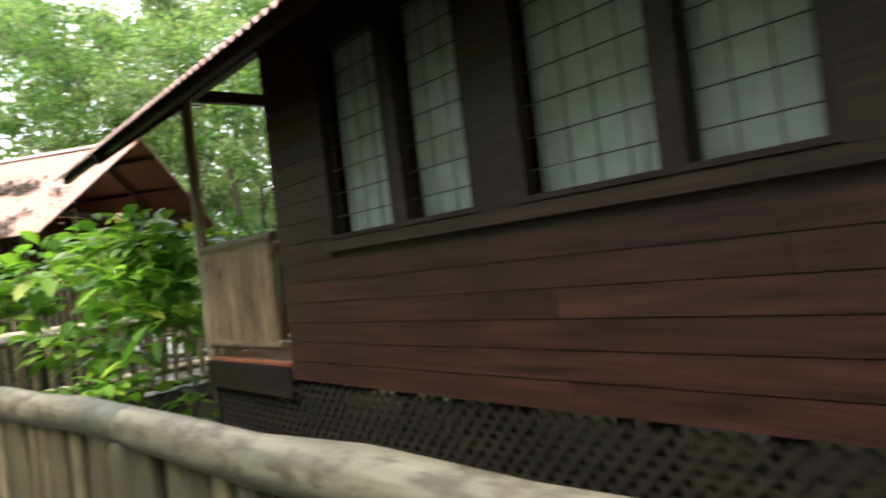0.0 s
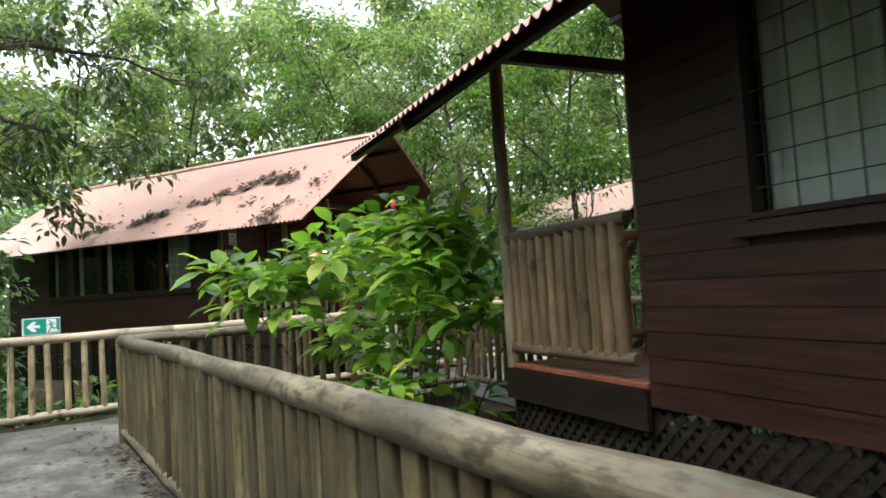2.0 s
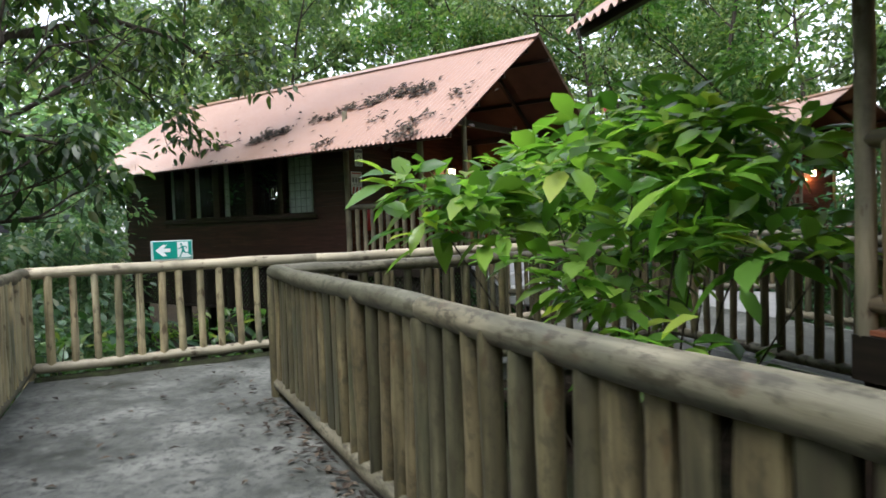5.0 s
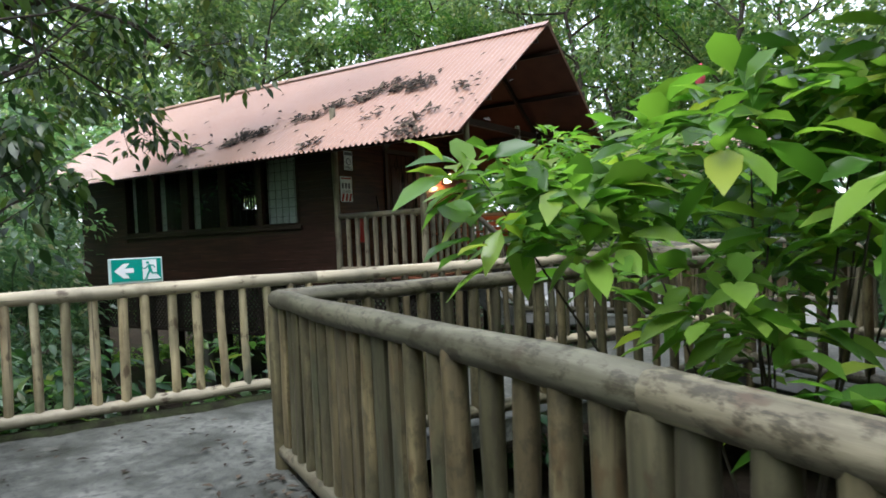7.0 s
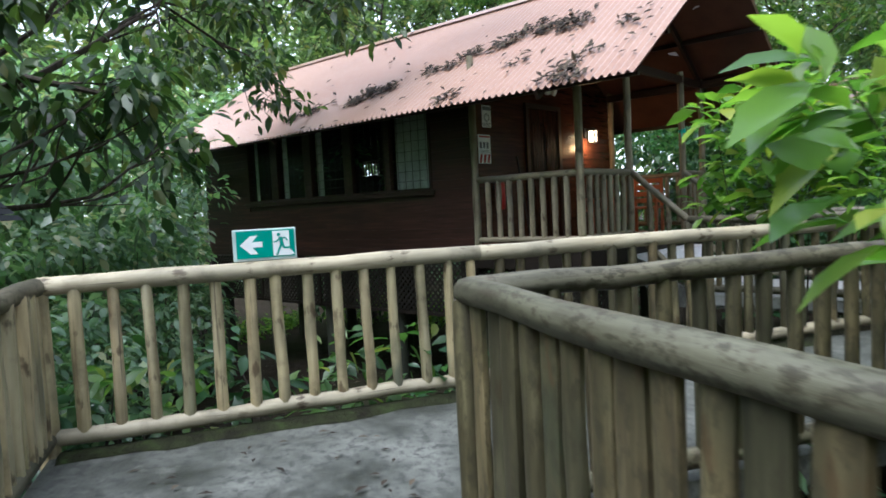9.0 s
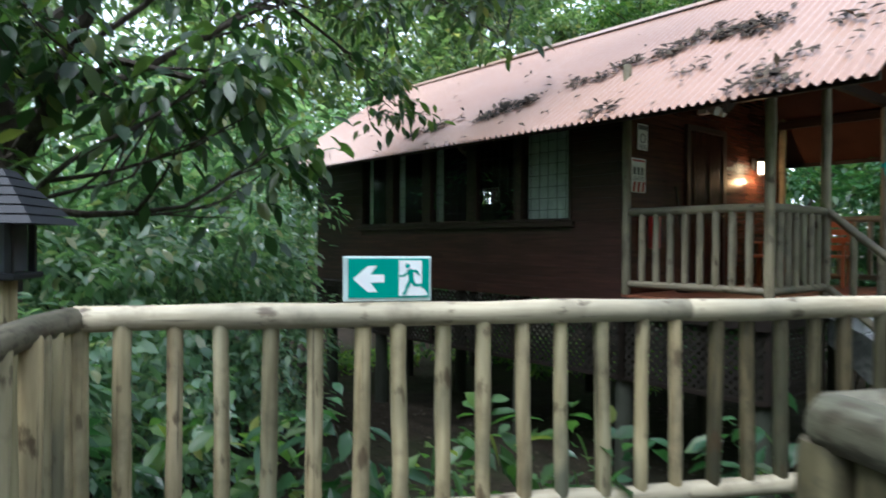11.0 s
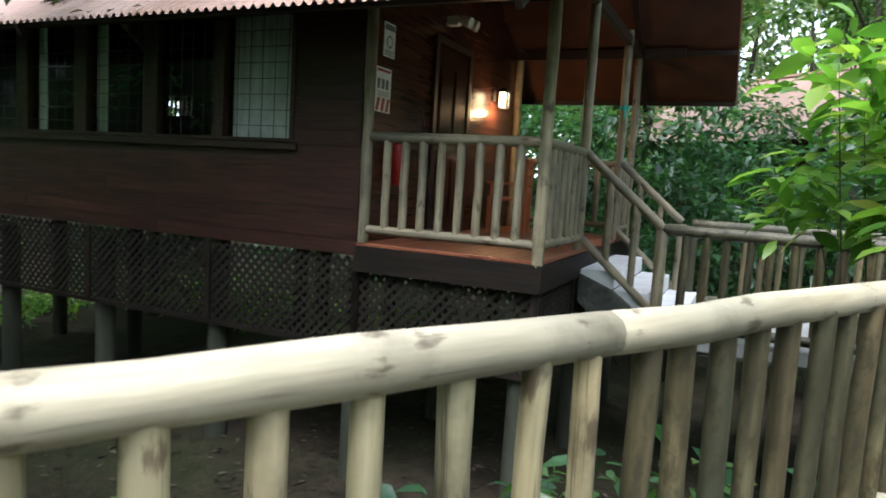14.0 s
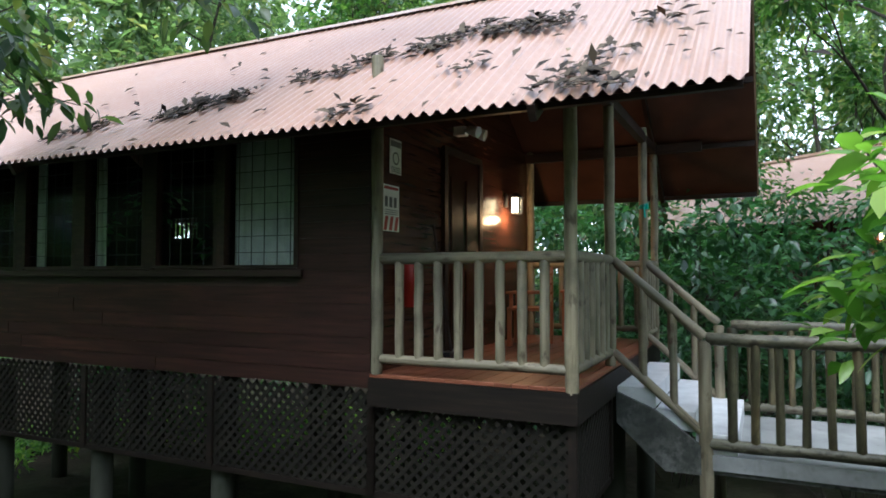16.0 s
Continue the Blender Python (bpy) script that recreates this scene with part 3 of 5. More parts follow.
def cabin(m, s, porch, front, over, windows, label, stairs=False, piles=-1.75, dense=(0.18, 1.0), z_sill=1.63):
    """A timber cabin: u runs along it towards the porch (times s), v inwards from its long wall."""
    root = empty("cabin", m, label, "cabin", "timber cabins")
    slope = (RIDGE - EAVE) / (WIDE / 2 + over)
    rz = lambda v: EAVE + slope * (v + over if v < WIDE / 2 else WIDE + over - v)
    z_lo, z_head, z_top = 0.60, 2.92, rz(0) + 0.002
    # long wall: core with openings
    wins = sorted(windows)
    edges = [-BODY] + [e for w in wins for e in w[:2]] + [0]
    gaps = [(edges[i], edges[i + 1]) for i in range(0, len(edges), 2)]
    part("long_wall", Geo().box(-s * BODY, 0.0, z_lo, 0, 0.09, z_sill), DARKWOOD, root)
    part("wall_head", Geo().box(-s * BODY, 0.0, z_head, 0, 0.09, z_top), DARKWOOD, root)
    for a, b in gaps:
        part("wall_pier", Geo().box(s * a, 0.0, z_sill, s * b, 0.09, z_head), DARKWOOD, root)
    # barred opening added in the rear wall to give a bright spot behind the glass
    core, (ra, rb, rc, rd) = Geo(), (-6.9, -6.25, 2.25, 2.62)
    core.box(-s * BODY, WIDE - 0.09, z_lo, s * ra, WIDE, z_top).box(s * rb, WIDE - 0.09, z_lo, 0, WIDE, z_top)
    core.box(s * ra, WIDE - 0.09, z_lo, s * rb, WIDE, rc).box(s * ra, WIDE - 0.09, rd, s * rb, WIDE, z_top)
    part("rear_wall", core, DARKWOOD, root)
    rear = part("rear_window", Geo().box(s * ra, WIDE - 0.10, rc - 0.04, s * rb, WIDE + 0.03, rc - 0.002), DARKWOOD, root)
    for i in range(1, 6):
        u = ra + (rb - ra) * i / 6
        part("window_bar", Geo().box(s * u - 0.018, WIDE - 0.06, rc, s * u + 0.018, WIDE - 0.03, rd), DARKWOOD, rear)
    for u0 in (-BODY, -0.09):
        e = Geo()
        prof = [(0.09, z_lo), (WIDE - 0.09, z_lo), (WIDE - 0.09, rz(0.09) - 0.06), (WIDE / 2, RIDGE - 0.06), (0.09, rz(0.09) - 0.06)]
        e.add([(s * u0, v, z) for v, z in prof] + [(s * (u0 + 0.09), v, z) for v, z in prof], [(0, 1, 2, 3, 4), (9, 8, 7, 6, 5)] + [(i, (i + 1) % 5, 5 + (i + 1) % 5, 5 + i) for i in range(5)])
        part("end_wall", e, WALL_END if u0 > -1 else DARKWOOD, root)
    part("floor", Geo().box(-s * BODY, 0.09, z_lo, -s * 0.09, WIDE - 0.09, DECKZ), DARKWOOD, root)
    # weatherboards on the long wall
    row, z = 0, z_lo
    while z < z_top - 0.05:
        zt = min(z + 0.145, z_top)
        spans = [(-BODY - 0.02, 0.0)]
        if zt > z_sill - 0.02 and z < z_head + 0.02:
            spans = [(gaps[0][0] - 0.02, gaps[0][1]), gaps[-1]]
        for a, b in spans:
            pieces = [(a, b)]
            if b - a > 4:
                c = a + (b - a) * rnd.uniform(0.3, 0.7)
                pieces = [(a, c - 0.002), (c + 0.002, b)]
            for p0, p1 in pieces:
                if p1 - p0 < 0.03:
                    continue
                tilt = 0.006
                q = [(s * u, v, zz) for u in (p0, p1) for v, zz in ((0.0, z + 0.003), (-0.015, z + 0.003), (-0.015 + tilt, zt), (0.0, zt))]
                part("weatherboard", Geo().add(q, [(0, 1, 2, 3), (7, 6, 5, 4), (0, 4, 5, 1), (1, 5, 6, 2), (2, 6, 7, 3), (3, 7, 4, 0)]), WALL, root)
        z += 0.145
    # windows
    part("window_sill", Geo().box(s * (wins[0][0] - 0.06), -0.06, z_sill - 0.075, s * (wins[-1][1] + 0.06), -0.024, z_sill, 0.006), DARKWOOD, root)
    for a, b in gaps[1:-1]:
        part("mullion", Geo().box(s * a, -0.028, z_sill, s * b, -0.002, z_head, 0.004), DARKWOOD, root)
    for a, b, kind in wins:
        w = part("window", Geo().box(s * a, 0.0, z_sill, s * b, 0.09, z_sill + 0.012), DARKWOOD, root)
        fr = Geo()
        for x0, x1, za, zb in ((a, a + 0.045, z_sill + 0.013, z_head), (b - 0.045, b, z_sill + 0.013, z_head), (a + 0.045, b - 0.045, z_sill + 0.013, z_sill + 0.04), (a + 0.045, b - 0.045, z_head - 0.05, z_head)):
            fr.box(s * x0, -0.03, za, s * x1, 0.06, zb)
        part("window_frame", fr, DARKWOOD, w)
        pane = part("pane", Geo().box(s * (a + 0.045), 0.040, z_sill + 0.04, s * (b - 0.045), 0.046, z_head - 0.05), GLASS, w)
        pane.visible_shadow = False
        wire = Geo()
        x = a + 0.045 + 0.15
        while x < b - 0.06:
            wire.box(s * x - 0.003, 0.012, z_sill + 0.04, s * x + 0.003, 0.018, z_head - 0.05)
            x += 0.155
        z = z_sill + 0.04 + 0.12
        while z < z_head - 0.06:
            wire.box(s * (a + 0.045), 0.019, z - 0.003, s * (b - 0.045), 0.025, z + 0.003)
            z += 0.155
        tagged(part("wire_grid", wire, WIRE, w), kind="stuff")
        if kind == "open":
            bands = [(a + 0.03, a + 0.03 + 0.15)]
        elif kind == "edge":
            bands = [(b - 0.16, b - 0.02)]
        elif kind == "dark":
            bands = []
        else:
            bands = [(a + 0.02, b - 0.02)]
        for c0, c1 in bands:
            cu = Geo()
            nn = max(8, int((c1 - c0) / 0.02))
            pts = []
            for i in range(nn + 1):
                u = c0 + (c1 - c0) * i / nn
                vv = 0.14 + 0.012 * math.sin(u * 55) + 0.006 * math.sin(u * 23 + 1)
                pts += [(s * u, vv, z_sill - 0.02), (s * u, vv, z_head + 0.05)]
            cu.add(pts, [(2 * i, 2 * i + 2, 2 * i + 3, 2 * i + 1) for i in range(nn)])
            part("curtain", cu, CURTAIN, w, smooth=True)
    # door and trim on the end wall
    door = part("door", Geo().box(0.003 * s, 1.44, DECKZ + 0.01, 0.045 * s, 2.32, DECKZ + 2.13, 0.006), DOORWOOD, root)
    fr = Geo()
    for v0, v1, za, zb in ((1.36, 1.44, DECKZ, DECKZ + 2.21), (2.32, 2.40, DECKZ, DECKZ + 2.21), (1.44, 2.32, DECKZ + 2.14, DECKZ + 2.21)):
        fr.box(0.003 * s, v0, za, 0.06 * s, v1, zb)
    part("door_frame", fr, DARKWOOD, door)
    pn = Geo()
    for v0 in (1.53, 1.93):
        for za, zb in ((DECKZ + 0.2, DECKZ + 0.9), (DECKZ + 1.05, DECKZ + 1.9)):
            pn.box(0.046 * s, v0, za, 0.058 * s, v0 + 0.29, zb, 0.005)
    part("door_panel", pn, DOORWOOD, door)
    part("door_handle", Geo().pole([(0.046 * s, 2.26, DECKZ + 1.0), (0.10 * s, 2.26, DECKZ + 1.0), (0.11 * s, 2.17, DECKZ + 1.0)], [0.012, 0.012, 0.01], 8), CHROME, door, "bright metal lever handle", True)
    row, z = 0, DECKZ
    while z < RIDGE - 0.2:
        v0 = 0.0 if z < rz(0) - 0.2 else (z + 0.2 - EAVE) / slope - over
        spans = [(v0, 1.36), (2.40, WIDE - v0)] if z < DECKZ + 2.1 else [(v0, WIDE - v0)]
        for a, b in spans:
            if b - a > 0.05:
                q = [(s * x, v, zz) for v in (a, b) for x, zz in ((0.0, z + 0.003), (0.018, z + 0.003), (0.010, z + 0.148), (0.0, z + 0.148))]
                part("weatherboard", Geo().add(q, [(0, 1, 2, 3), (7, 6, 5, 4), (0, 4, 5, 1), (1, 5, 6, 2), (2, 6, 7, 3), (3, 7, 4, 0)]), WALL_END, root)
        z += 0.15
    # deck boards and fascia
    u = 0.004
    while u < porch - 0.02:
        part("deck_board", Geo().box(s * u, -0.03, DECKZ - 0.03, s * min(u + 0.138, porch + 0.03), WIDE + 0.03, DECKZ, 0.003), DECK, root)
        u += 0.143
    fa = Geo()
    fa.box(0, -0.05, 0.46, s * (porch + 0.05), -0.015, DECKZ - 0.032)
    fa.box(0, WIDE + 0.015, 0.46, s * (porch + 0.05), WIDE + 0.05, DECKZ - 0.032)
    fa.box(s * (porch + 0.015), -0.015, 0.46, s * (porch + 0.05), WIDE + 0.015, DECKZ - 0.032)
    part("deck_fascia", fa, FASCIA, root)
    # lattice skirt
    def lattice(p0, p1, za, zb):
        la = Geo()
        L = math.hypot(p1[0] - p0[0], p1[1] - p0[1])
        dx, dy = (p1[0] - p0[0]) / L, (p1[1] - p0[1]) / L
        H = zb - za
        nx, ny = -dy, dx
        for sgn, off in ((1, 0.0), (-1, 0.009)):
            t = -H
            while t < L:
                a0, a1 = max(0, t), min(L, t + H)
                if a1 - a0 > 0.03:
                    h0, h1 = a0 - t, a1 - t
                    if sgn < 0:
                        h0, h1 = H - h0, H - h1
                    la.beam((p0[0] + dx * a0 + nx * off, p0[1] + dy * a0 + ny * off, za + h0), (p0[0] + dx * a1 + nx * off, p0[1] + dy * a1 + ny * off, za + h1), 0.036, 0.008, (nx, ny, 0))
                t += 0.105
        tagged(part("lattice", la, LATTICE, root, "diagonal timber lattice, coloured near black for the shade under the cabin"), kind="stuff")
        fr = Geo()
        fr.beam((*p0, za), (*p1, za), 0.03, 0.05)
        nb = max(1, round(L / 1.75))
        for i in range(nb + 1):
            q = (p0[0] + dx * L * i / nb - nx * 0.012, p0[1] + dy * L * i / nb - ny * 0.012)
            fr.beam((*q, za), (*q, zb), 0.07, 0.03, (nx, ny, 0))
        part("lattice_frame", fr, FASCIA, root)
    lattice((-s * BODY, 0.02), (0, 0.02), -0.29, 0.58)
    lattice((0.0, 0.02), (s * porch, 0.02), -0.29, 0.46)
    lattice((s * porch, 0.02), (s * porch, 1.3), -0.29, 0.46)
    lattice((s * porch, 3.4), (s * porch, WIDE), -0.29, 0.46)
    # piles
    o = root.matrix_world
    u = porch - 0.12
    us = [porch - 0.12] + [-0.06 + piles * i for i in range(int(BODY / abs(piles)) + 1)]
    for uu in us:
        for v in (0.16, WIDE / 2, WIDE - 0.16):
            gp = o @ Vector((s * uu, v, 0))
            part("foundation_post", Geo().pole([(s * uu, v, ground_z(gp.x, gp.y) - 0.15), (s * uu, v, 0.0), (s * uu, v, 0.45)], [0.115, 0.11, 0.11], 14), STILT, root, smooth=True)
    # roof
    u0, u1 = -BODY - 0.55, porch + front
    for side in (0, 1):
        sh = Geo()
        nu = int((u1 - u0) / 0.1) * 8
        nv = 14
        for j in range(nv + 1):
            v = -over + (WIDE / 2 + over) * j / nv
            for i in range(nu + 1):
                u = u0 + (u1 - u0) * i / nu
                hgt = 0.019 * math.cos(2 * math.pi * i / 8) + 0.006 * noise.noise(Vector((u * 0.8, v * 0.8, side * 5.0)))
                sh.v.append((s * u, v if side == 0 else WIDE - v, rz(v) + 0.035 + hgt))
        sh.f = [(j * (nu + 1) + i, j * (nu + 1) + i + 1, (j + 1) * (nu + 1) + i + 1, (j + 1) * (nu + 1) + i) for j in range(nv) for i in range(nu)]
        part("roof_sheet", sh, ROOF, root, "terracotta corrugated metal roofing", True)
        li = Geo()
        va, vb = (-over + 0.03, WIDE / 2) if side == 0 else (WIDE + over - 0.03, WIDE / 2)
        li.add([(s * u0, va, rz(va) + 0.006), (s * (u1 - 0.02), va, rz(va) + 0.006), (s * (u1 - 0.02), vb, RIDGE + 0.006), (s * u0, vb, RIDGE + 0.006)], [(0, 1, 2, 3)])
        part("roof_lining", li, LINING, root, "rust red roof underside")
        for uu in (porch, -3.5):
            part("rafter", Geo().beam((s * uu, va, rz(va) - 0.055), (s * uu, vb, RIDGE - 0.055), 0.05, 0.11), DARKWOOD, root)
        for fr_ in (0.03, 0.30, 0.58, 0.86):
            vv = va + (vb - va) * fr_
            part("purlin", Geo().box(s * u0, vv - 0.025, rz(vv) - 0.075, s * (u1 - 0.03), vv + 0.025, rz(vv) - 0.012), DARKWOOD, root)
    part("ridge_cap", Geo().add([(s * u, WIDE / 2 + dv, RIDGE + 0.085 - abs(dv) * slope) for u in (u0, u1) for dv in (-0.14, -0.05, 0.0, 0.05, 0.14)] + [], [(i, i + 1, i + 6, i + 5) for i in range(4)]), ROOF, root)
    pl = Geo()
    for v in (0.04, WIDE - 0.04):
        pl.box(0, v - 0.04, 3.16, s * (porch + 0.6), v + 0.04, 3.28)
    pl.box(s * (porch - 0.04), 0.08, 3.165, s * (porch + 0.04), WIDE - 0.08, 3.275)
    part("porch_beam", pl, DARKWOOD, root)
    # porch posts and rails
    for u, v in ((0.06, -0.005), (porch, 0.0), (porch, 1.38), (porch, 3.33), (porch, WIDE), (0.06, WIDE)):
        if u < 0.5 and v < 0.5 and dense[1] > 1:
            continue
        p = part("porch_post", log_mesh("porch_post", 2.62 if v > 0.5 or u > 0.5 else 2.75, 0.052, PORCH_Z, 2, 0.005), None, root)
        p.location = (s * u, v, DECKZ - 0.06 if v < 0.5 and u > 0.5 else DECKZ)
    porch_rail(root, (s * 0.1, 0), (s * (porch - 0.03), 0), *dense, bals=BROWNS if dense[1] > 1 else PBALS)
    porch_rail(root, (s * porch, 0.04), (s * porch, 1.34), 0.2)
    porch_rail(root, (s * porch, 3.37), (s * porch, WIDE - 0.04), 0.18)
    porch_rail(root, (s * 0.1, WIDE), (s * (porch - 0.03), WIDE))
    # wall lantern
    lx, lv, lz = 0.17, 3.28, 2.48
    lamp = part("wall_lamp", Geo().box(s * 0.02, lv - 0.05, lz - 0.02, s * 0.04, lv + 0.05, lz + 0.16, 0.004).beam((s * 0.04, lv, lz + 0.13), (s * lx, lv, lz + 0.16), 0.015, 0.015), BLACK, root, "lit black lantern wall lamp")
    part("lamp_glass", Geo().box(s * (lx - 0.05), lv - 0.05, lz - 0.09, s * (lx + 0.05), lv + 0.05, lz + 0.09), GLOW, lamp)
    cg = Geo()
    cg.add([(s * (lx + a * 0.08), lv + c * 0.08, lz + 0.095) for a, c in ((-1, -1), (1, -1), (1, 1), (-1, 1))] + [(s * lx, lv, lz + 0.17)], [(0, 1, 2, 3), (0, 1, 4), (1, 2, 4), (2, 3, 4), (3, 0, 4)])
    cg.box(s * (lx - 0.06), lv - 0.06, lz - 0.11, s * (lx + 0.06), lv + 0.06, lz - 0.095)
    for a in (-1, 1):
        for c in (-1, 1):
            cg.box(s * (lx + a * 0.054) - 0.011, lv + c * 0.054 - 0.011, lz - 0.095, s * (lx + a * 0.054) + 0.011, lv + c * 0.054 + 0.011, lz + 0.095)
    for c in (-1, 1):
        cg.box(s * lx - 0.007, lv + c * 0.057 - 0.005, lz - 0.095, s * lx + 0.007, lv + c * 0.057 + 0.005, lz + 0.095)
        cg.box(s * (lx + c * 0.057) - 0.005, lv - 0.007, lz - 0.095, s * (lx + c * 0.057) + 0.005, lv + 0.007, lz + 0.095)
    part("lamp_cage", cg, BLACK, lamp)
    pd = bpy.data.lights.new("lamp_light", "POINT")
    pd.energy, pd.color, pd.shadow_soft_size = 6.0, (1.0, 0.55, 0.22), 0.04
    pl_ = new("lamp_light", pd)
    pl_.parent = root
    pl_.location = (s * (lx - 0.01), lv - 0.03, lz - 0.17)
    if stairs:
        steps_n, run = 4, 0.34
        for i in range(1, steps_n):
            zt = DECKZ - i * DECKZ / steps_n
            part("step", Geo().box(s * (porch + 0.055 + (i - 1) * run), 1.40, zt - 0.18, s * (porch + 0.055 + i * run), 3.31, zt, 0.006), PALE, root, "pale grey concrete step")
        for v0, v1 in ((1.34, 1.396), (3.314, 3.37)):
            pts = [(porch + 0.055, 0.50), (porch + 0.40, 0.36), (porch + 0.84, 0.04), (porch + 0.84, -0.17), (porch + 0.48, -0.17), (porch + 0.055, 0.22)]
            part("stair_side", Geo().add([(s * u, v0, z) for u, z in pts] + [(s * u, v1, z) for u, z in pts], [tuple(range(6)), tuple(range(6, 12))[::-1]] + [(i, (i + 1) % 6, 6 + (i + 1) % 6, 6 + i) for i in range(6)]), CONCRETE, root, "grey concrete stair side")
        foot = porch + 0.82
        for v in (1.38, 3.33):
            porch_rail(root, (s * (porch + 0.03), v), (s * foot, v), 0.26, 1.0, DECKZ - 0.0, 0.04)
            nw = part("newel_post", log_mesh("newel_post", 2.0, 0.058, PORCH_Z, 2, 0.004), None, root)
            nw.location = (s * foot, v, -1.0)
    return root


TH = radians(38)
C2 = Matrix.Translation((-16.1, 3.80, 0)) @ Matrix.Rotation(TH, 4, "Z")
WIN2 = [(-1.70, -0.77, "closed"), (-2.62, -1.75, "edge"), (-3.72, -2.74, "open"), (-4.75, -3.84, "open"), (-5.72, -4.87, "open")]
cabin(C2, 1, 1.76, 1.25, 0.97, WIN2, "red-brown timber cabin on piles with terracotta roof and lit porch", True)
C1 = Matrix.Translation((-4.81, 5.015, 0))
WIN1 = [(-1.55, -0.78, "closed"), (-2.25, -1.60, "closed"), (-3.34, -2.54, "closed"), (-3.95, -3.37, "closed"), (-6.1, -5.3, "closed")]
cabin(C1, -1, 1.58, 1.6, 0.87, WIN1, "dark red-brown timber cabin close beside the walkway, with a log-railed porch", True, dense=(0.122, 1.5), z_sill=1.585)
C3 = Matrix.Translation((-21.75, 16.84, 0.12)) @ Matrix.Rotation(radians(-3.6), 4, "Z")
cabin(C3, 1, 1.76, 1.25, 0.97, WIN2, "distant red-brown timber cabin with a terracotta roof among trees")


# ---- foliage tools ----
nrs = np.random.RandomState(11)


def tri_mesh(name, verts, tris, mat):
    me = bpy.data.meshes.new(name)
    n, k = len(verts), len(tris)
    me.vertices.add(n)
    me.vertices.foreach_set("co", np.asarray(verts, dtype=np.float32).ravel())
    me.loops.add(3 * k)
    me.loops.foreach_set("vertex_index", np.asarray(tris, dtype=np.int32).ravel())
    me.polygons.add(k)
    me.polygons.foreach_set("loop_start", np.arange(0, 3 * k, 3, dtype=np.int32))
    me.polygons.foreach_set("loop_total", np.full(k, 3, dtype=np.int32))
    me.update(calc_edges=True)
    me.materials.append(mat)
    return me


def unit(a):
    return a / np.maximum(np.linalg.norm(a, axis=1, keepdims=True), 1e-6)


def leaf_mesh(name, base, axis, size, mat, width=0.36, up_bias=1.4, fine=False):
    """Leaves at the given base points along the given axes; folded along the midrib, drooping at the tip."""
    n = len(base)
    axis = unit(axis)
    up = unit(nrs.normal(0, 0.55, (n, 3)) + np.array((0, 0, up_bias)))
    side = unit(np.cross(axis, up))
    nor = np.cross(side, axis)
    L = (size * nrs.uniform(0.65, 1.2, n))[:, None]
    W = L * width * nrs.uniform(0.8, 1.2, (n, 1))
    drop = np.array((0, 0, -1.0))
    if not fine:
        p = [base, base + axis * L * 0.45 - side * W * 0.5 + nor * W * 0.14, base + axis * L * 0.95 + drop * L * 0.22, base + axis * L * 0.45 + side * W * 0.5 + nor * W * 0.14]
        verts = np.stack(p, 1).reshape(-1, 3)
        t = np.array(((0, 1, 2), (0, 2, 3)))
        tris = (np.arange(n)[:, None, None] * 4 + t[None]).reshape(-1, 3)
    else:
        p = [base]
        for f, w, d in ((0.12, 0.10, 0.0), (0.38, 0.46, 0.03), (0.68, 0.42, 0.12)):
            mid = base + axis * L * f + drop * L * d
            p += [mid - side * W * w + nor * W * 0.12, mid, mid + side * W * w + nor * W * 0.12]
        p.append(base + axis * L * 0.98 + drop * L * 0.27)
        verts = np.stack(p, 1).reshape(-1, 3)
        t = np.array(((0, 1, 2), (0, 2, 3), (1, 4, 5), (1, 5, 2), (2, 5, 6), (2, 6, 3), (4, 7, 8), (4, 8, 5), (5, 8, 9), (5, 9, 6), (7, 10, 8), (8, 10, 9)))
        tris = (np.arange(n)[:, None, None] * 11 + t[None]).reshape(-1, 3)
    return tri_mesh(name, verts, tris, mat)


def clumps(centres, radii, per, flat=0.7):
    """Leaf bases and outward axes, gathered in clumps round the centres."""
    c = np.repeat(np.asarray(centres), per, axis=0)
    r = np.repeat(np.asarray(radii), per)[:, None]
    o = nrs.normal(0, 1, (len(c), 3)) * np.array((1, 1, flat))
    o = o / np.maximum(np.linalg.norm(o, axis=1, keepdims=True), 0.3) * nrs.uniform(0.15, 1, (len(c), 1)) ** 0.6
    return c + o * r, (o + nrs.normal(0, 0.35, o.shape)) * np.array((1, 1, 0.6)) + np.array((0, 0, -0.15))


def limb(g, p, d, length, r, depth, tips, rr, gravity=0.06):
    """One limb that bends and forks; keeps the ends of its twigs in tips."""
    pts, rad = [Vector(p)], [r]
    d = Vector(d).normalized()
    seg = 4
    for i in range(seg):
        d = (d + Vector((rr.uniform(-0.22, 0.22), rr.uniform(-0.22, 0.22), rr.uniform(-0.12, 0.2)))).normalized()
        pts.append(pts[-1] + d * length / seg)
        rad.append(r * (1 - 0.62 * (i + 1) / seg))
    g.pole(pts, rad, 7 if r > 0.04 else 5, 0.06, rr)
    if depth == 0:
        tips += [pts[-1], pts[-2]]
        return
    for k in range(3 if depth > 1 else 3):
        q = pts[seg - 1 - (k % 2)] if k else pts[-1]
        nd_ = (d + Vector((rr.uniform(-0.9, 0.9), rr.uniform(-0.9, 0.9), rr.uniform(-0.25, 0.5)))).normalized()
        limb(g, q, nd_, length * rr.uniform(0.55, 0.75), rad[-1] * 0.95 + 0.004, depth - 1, tips, rr)


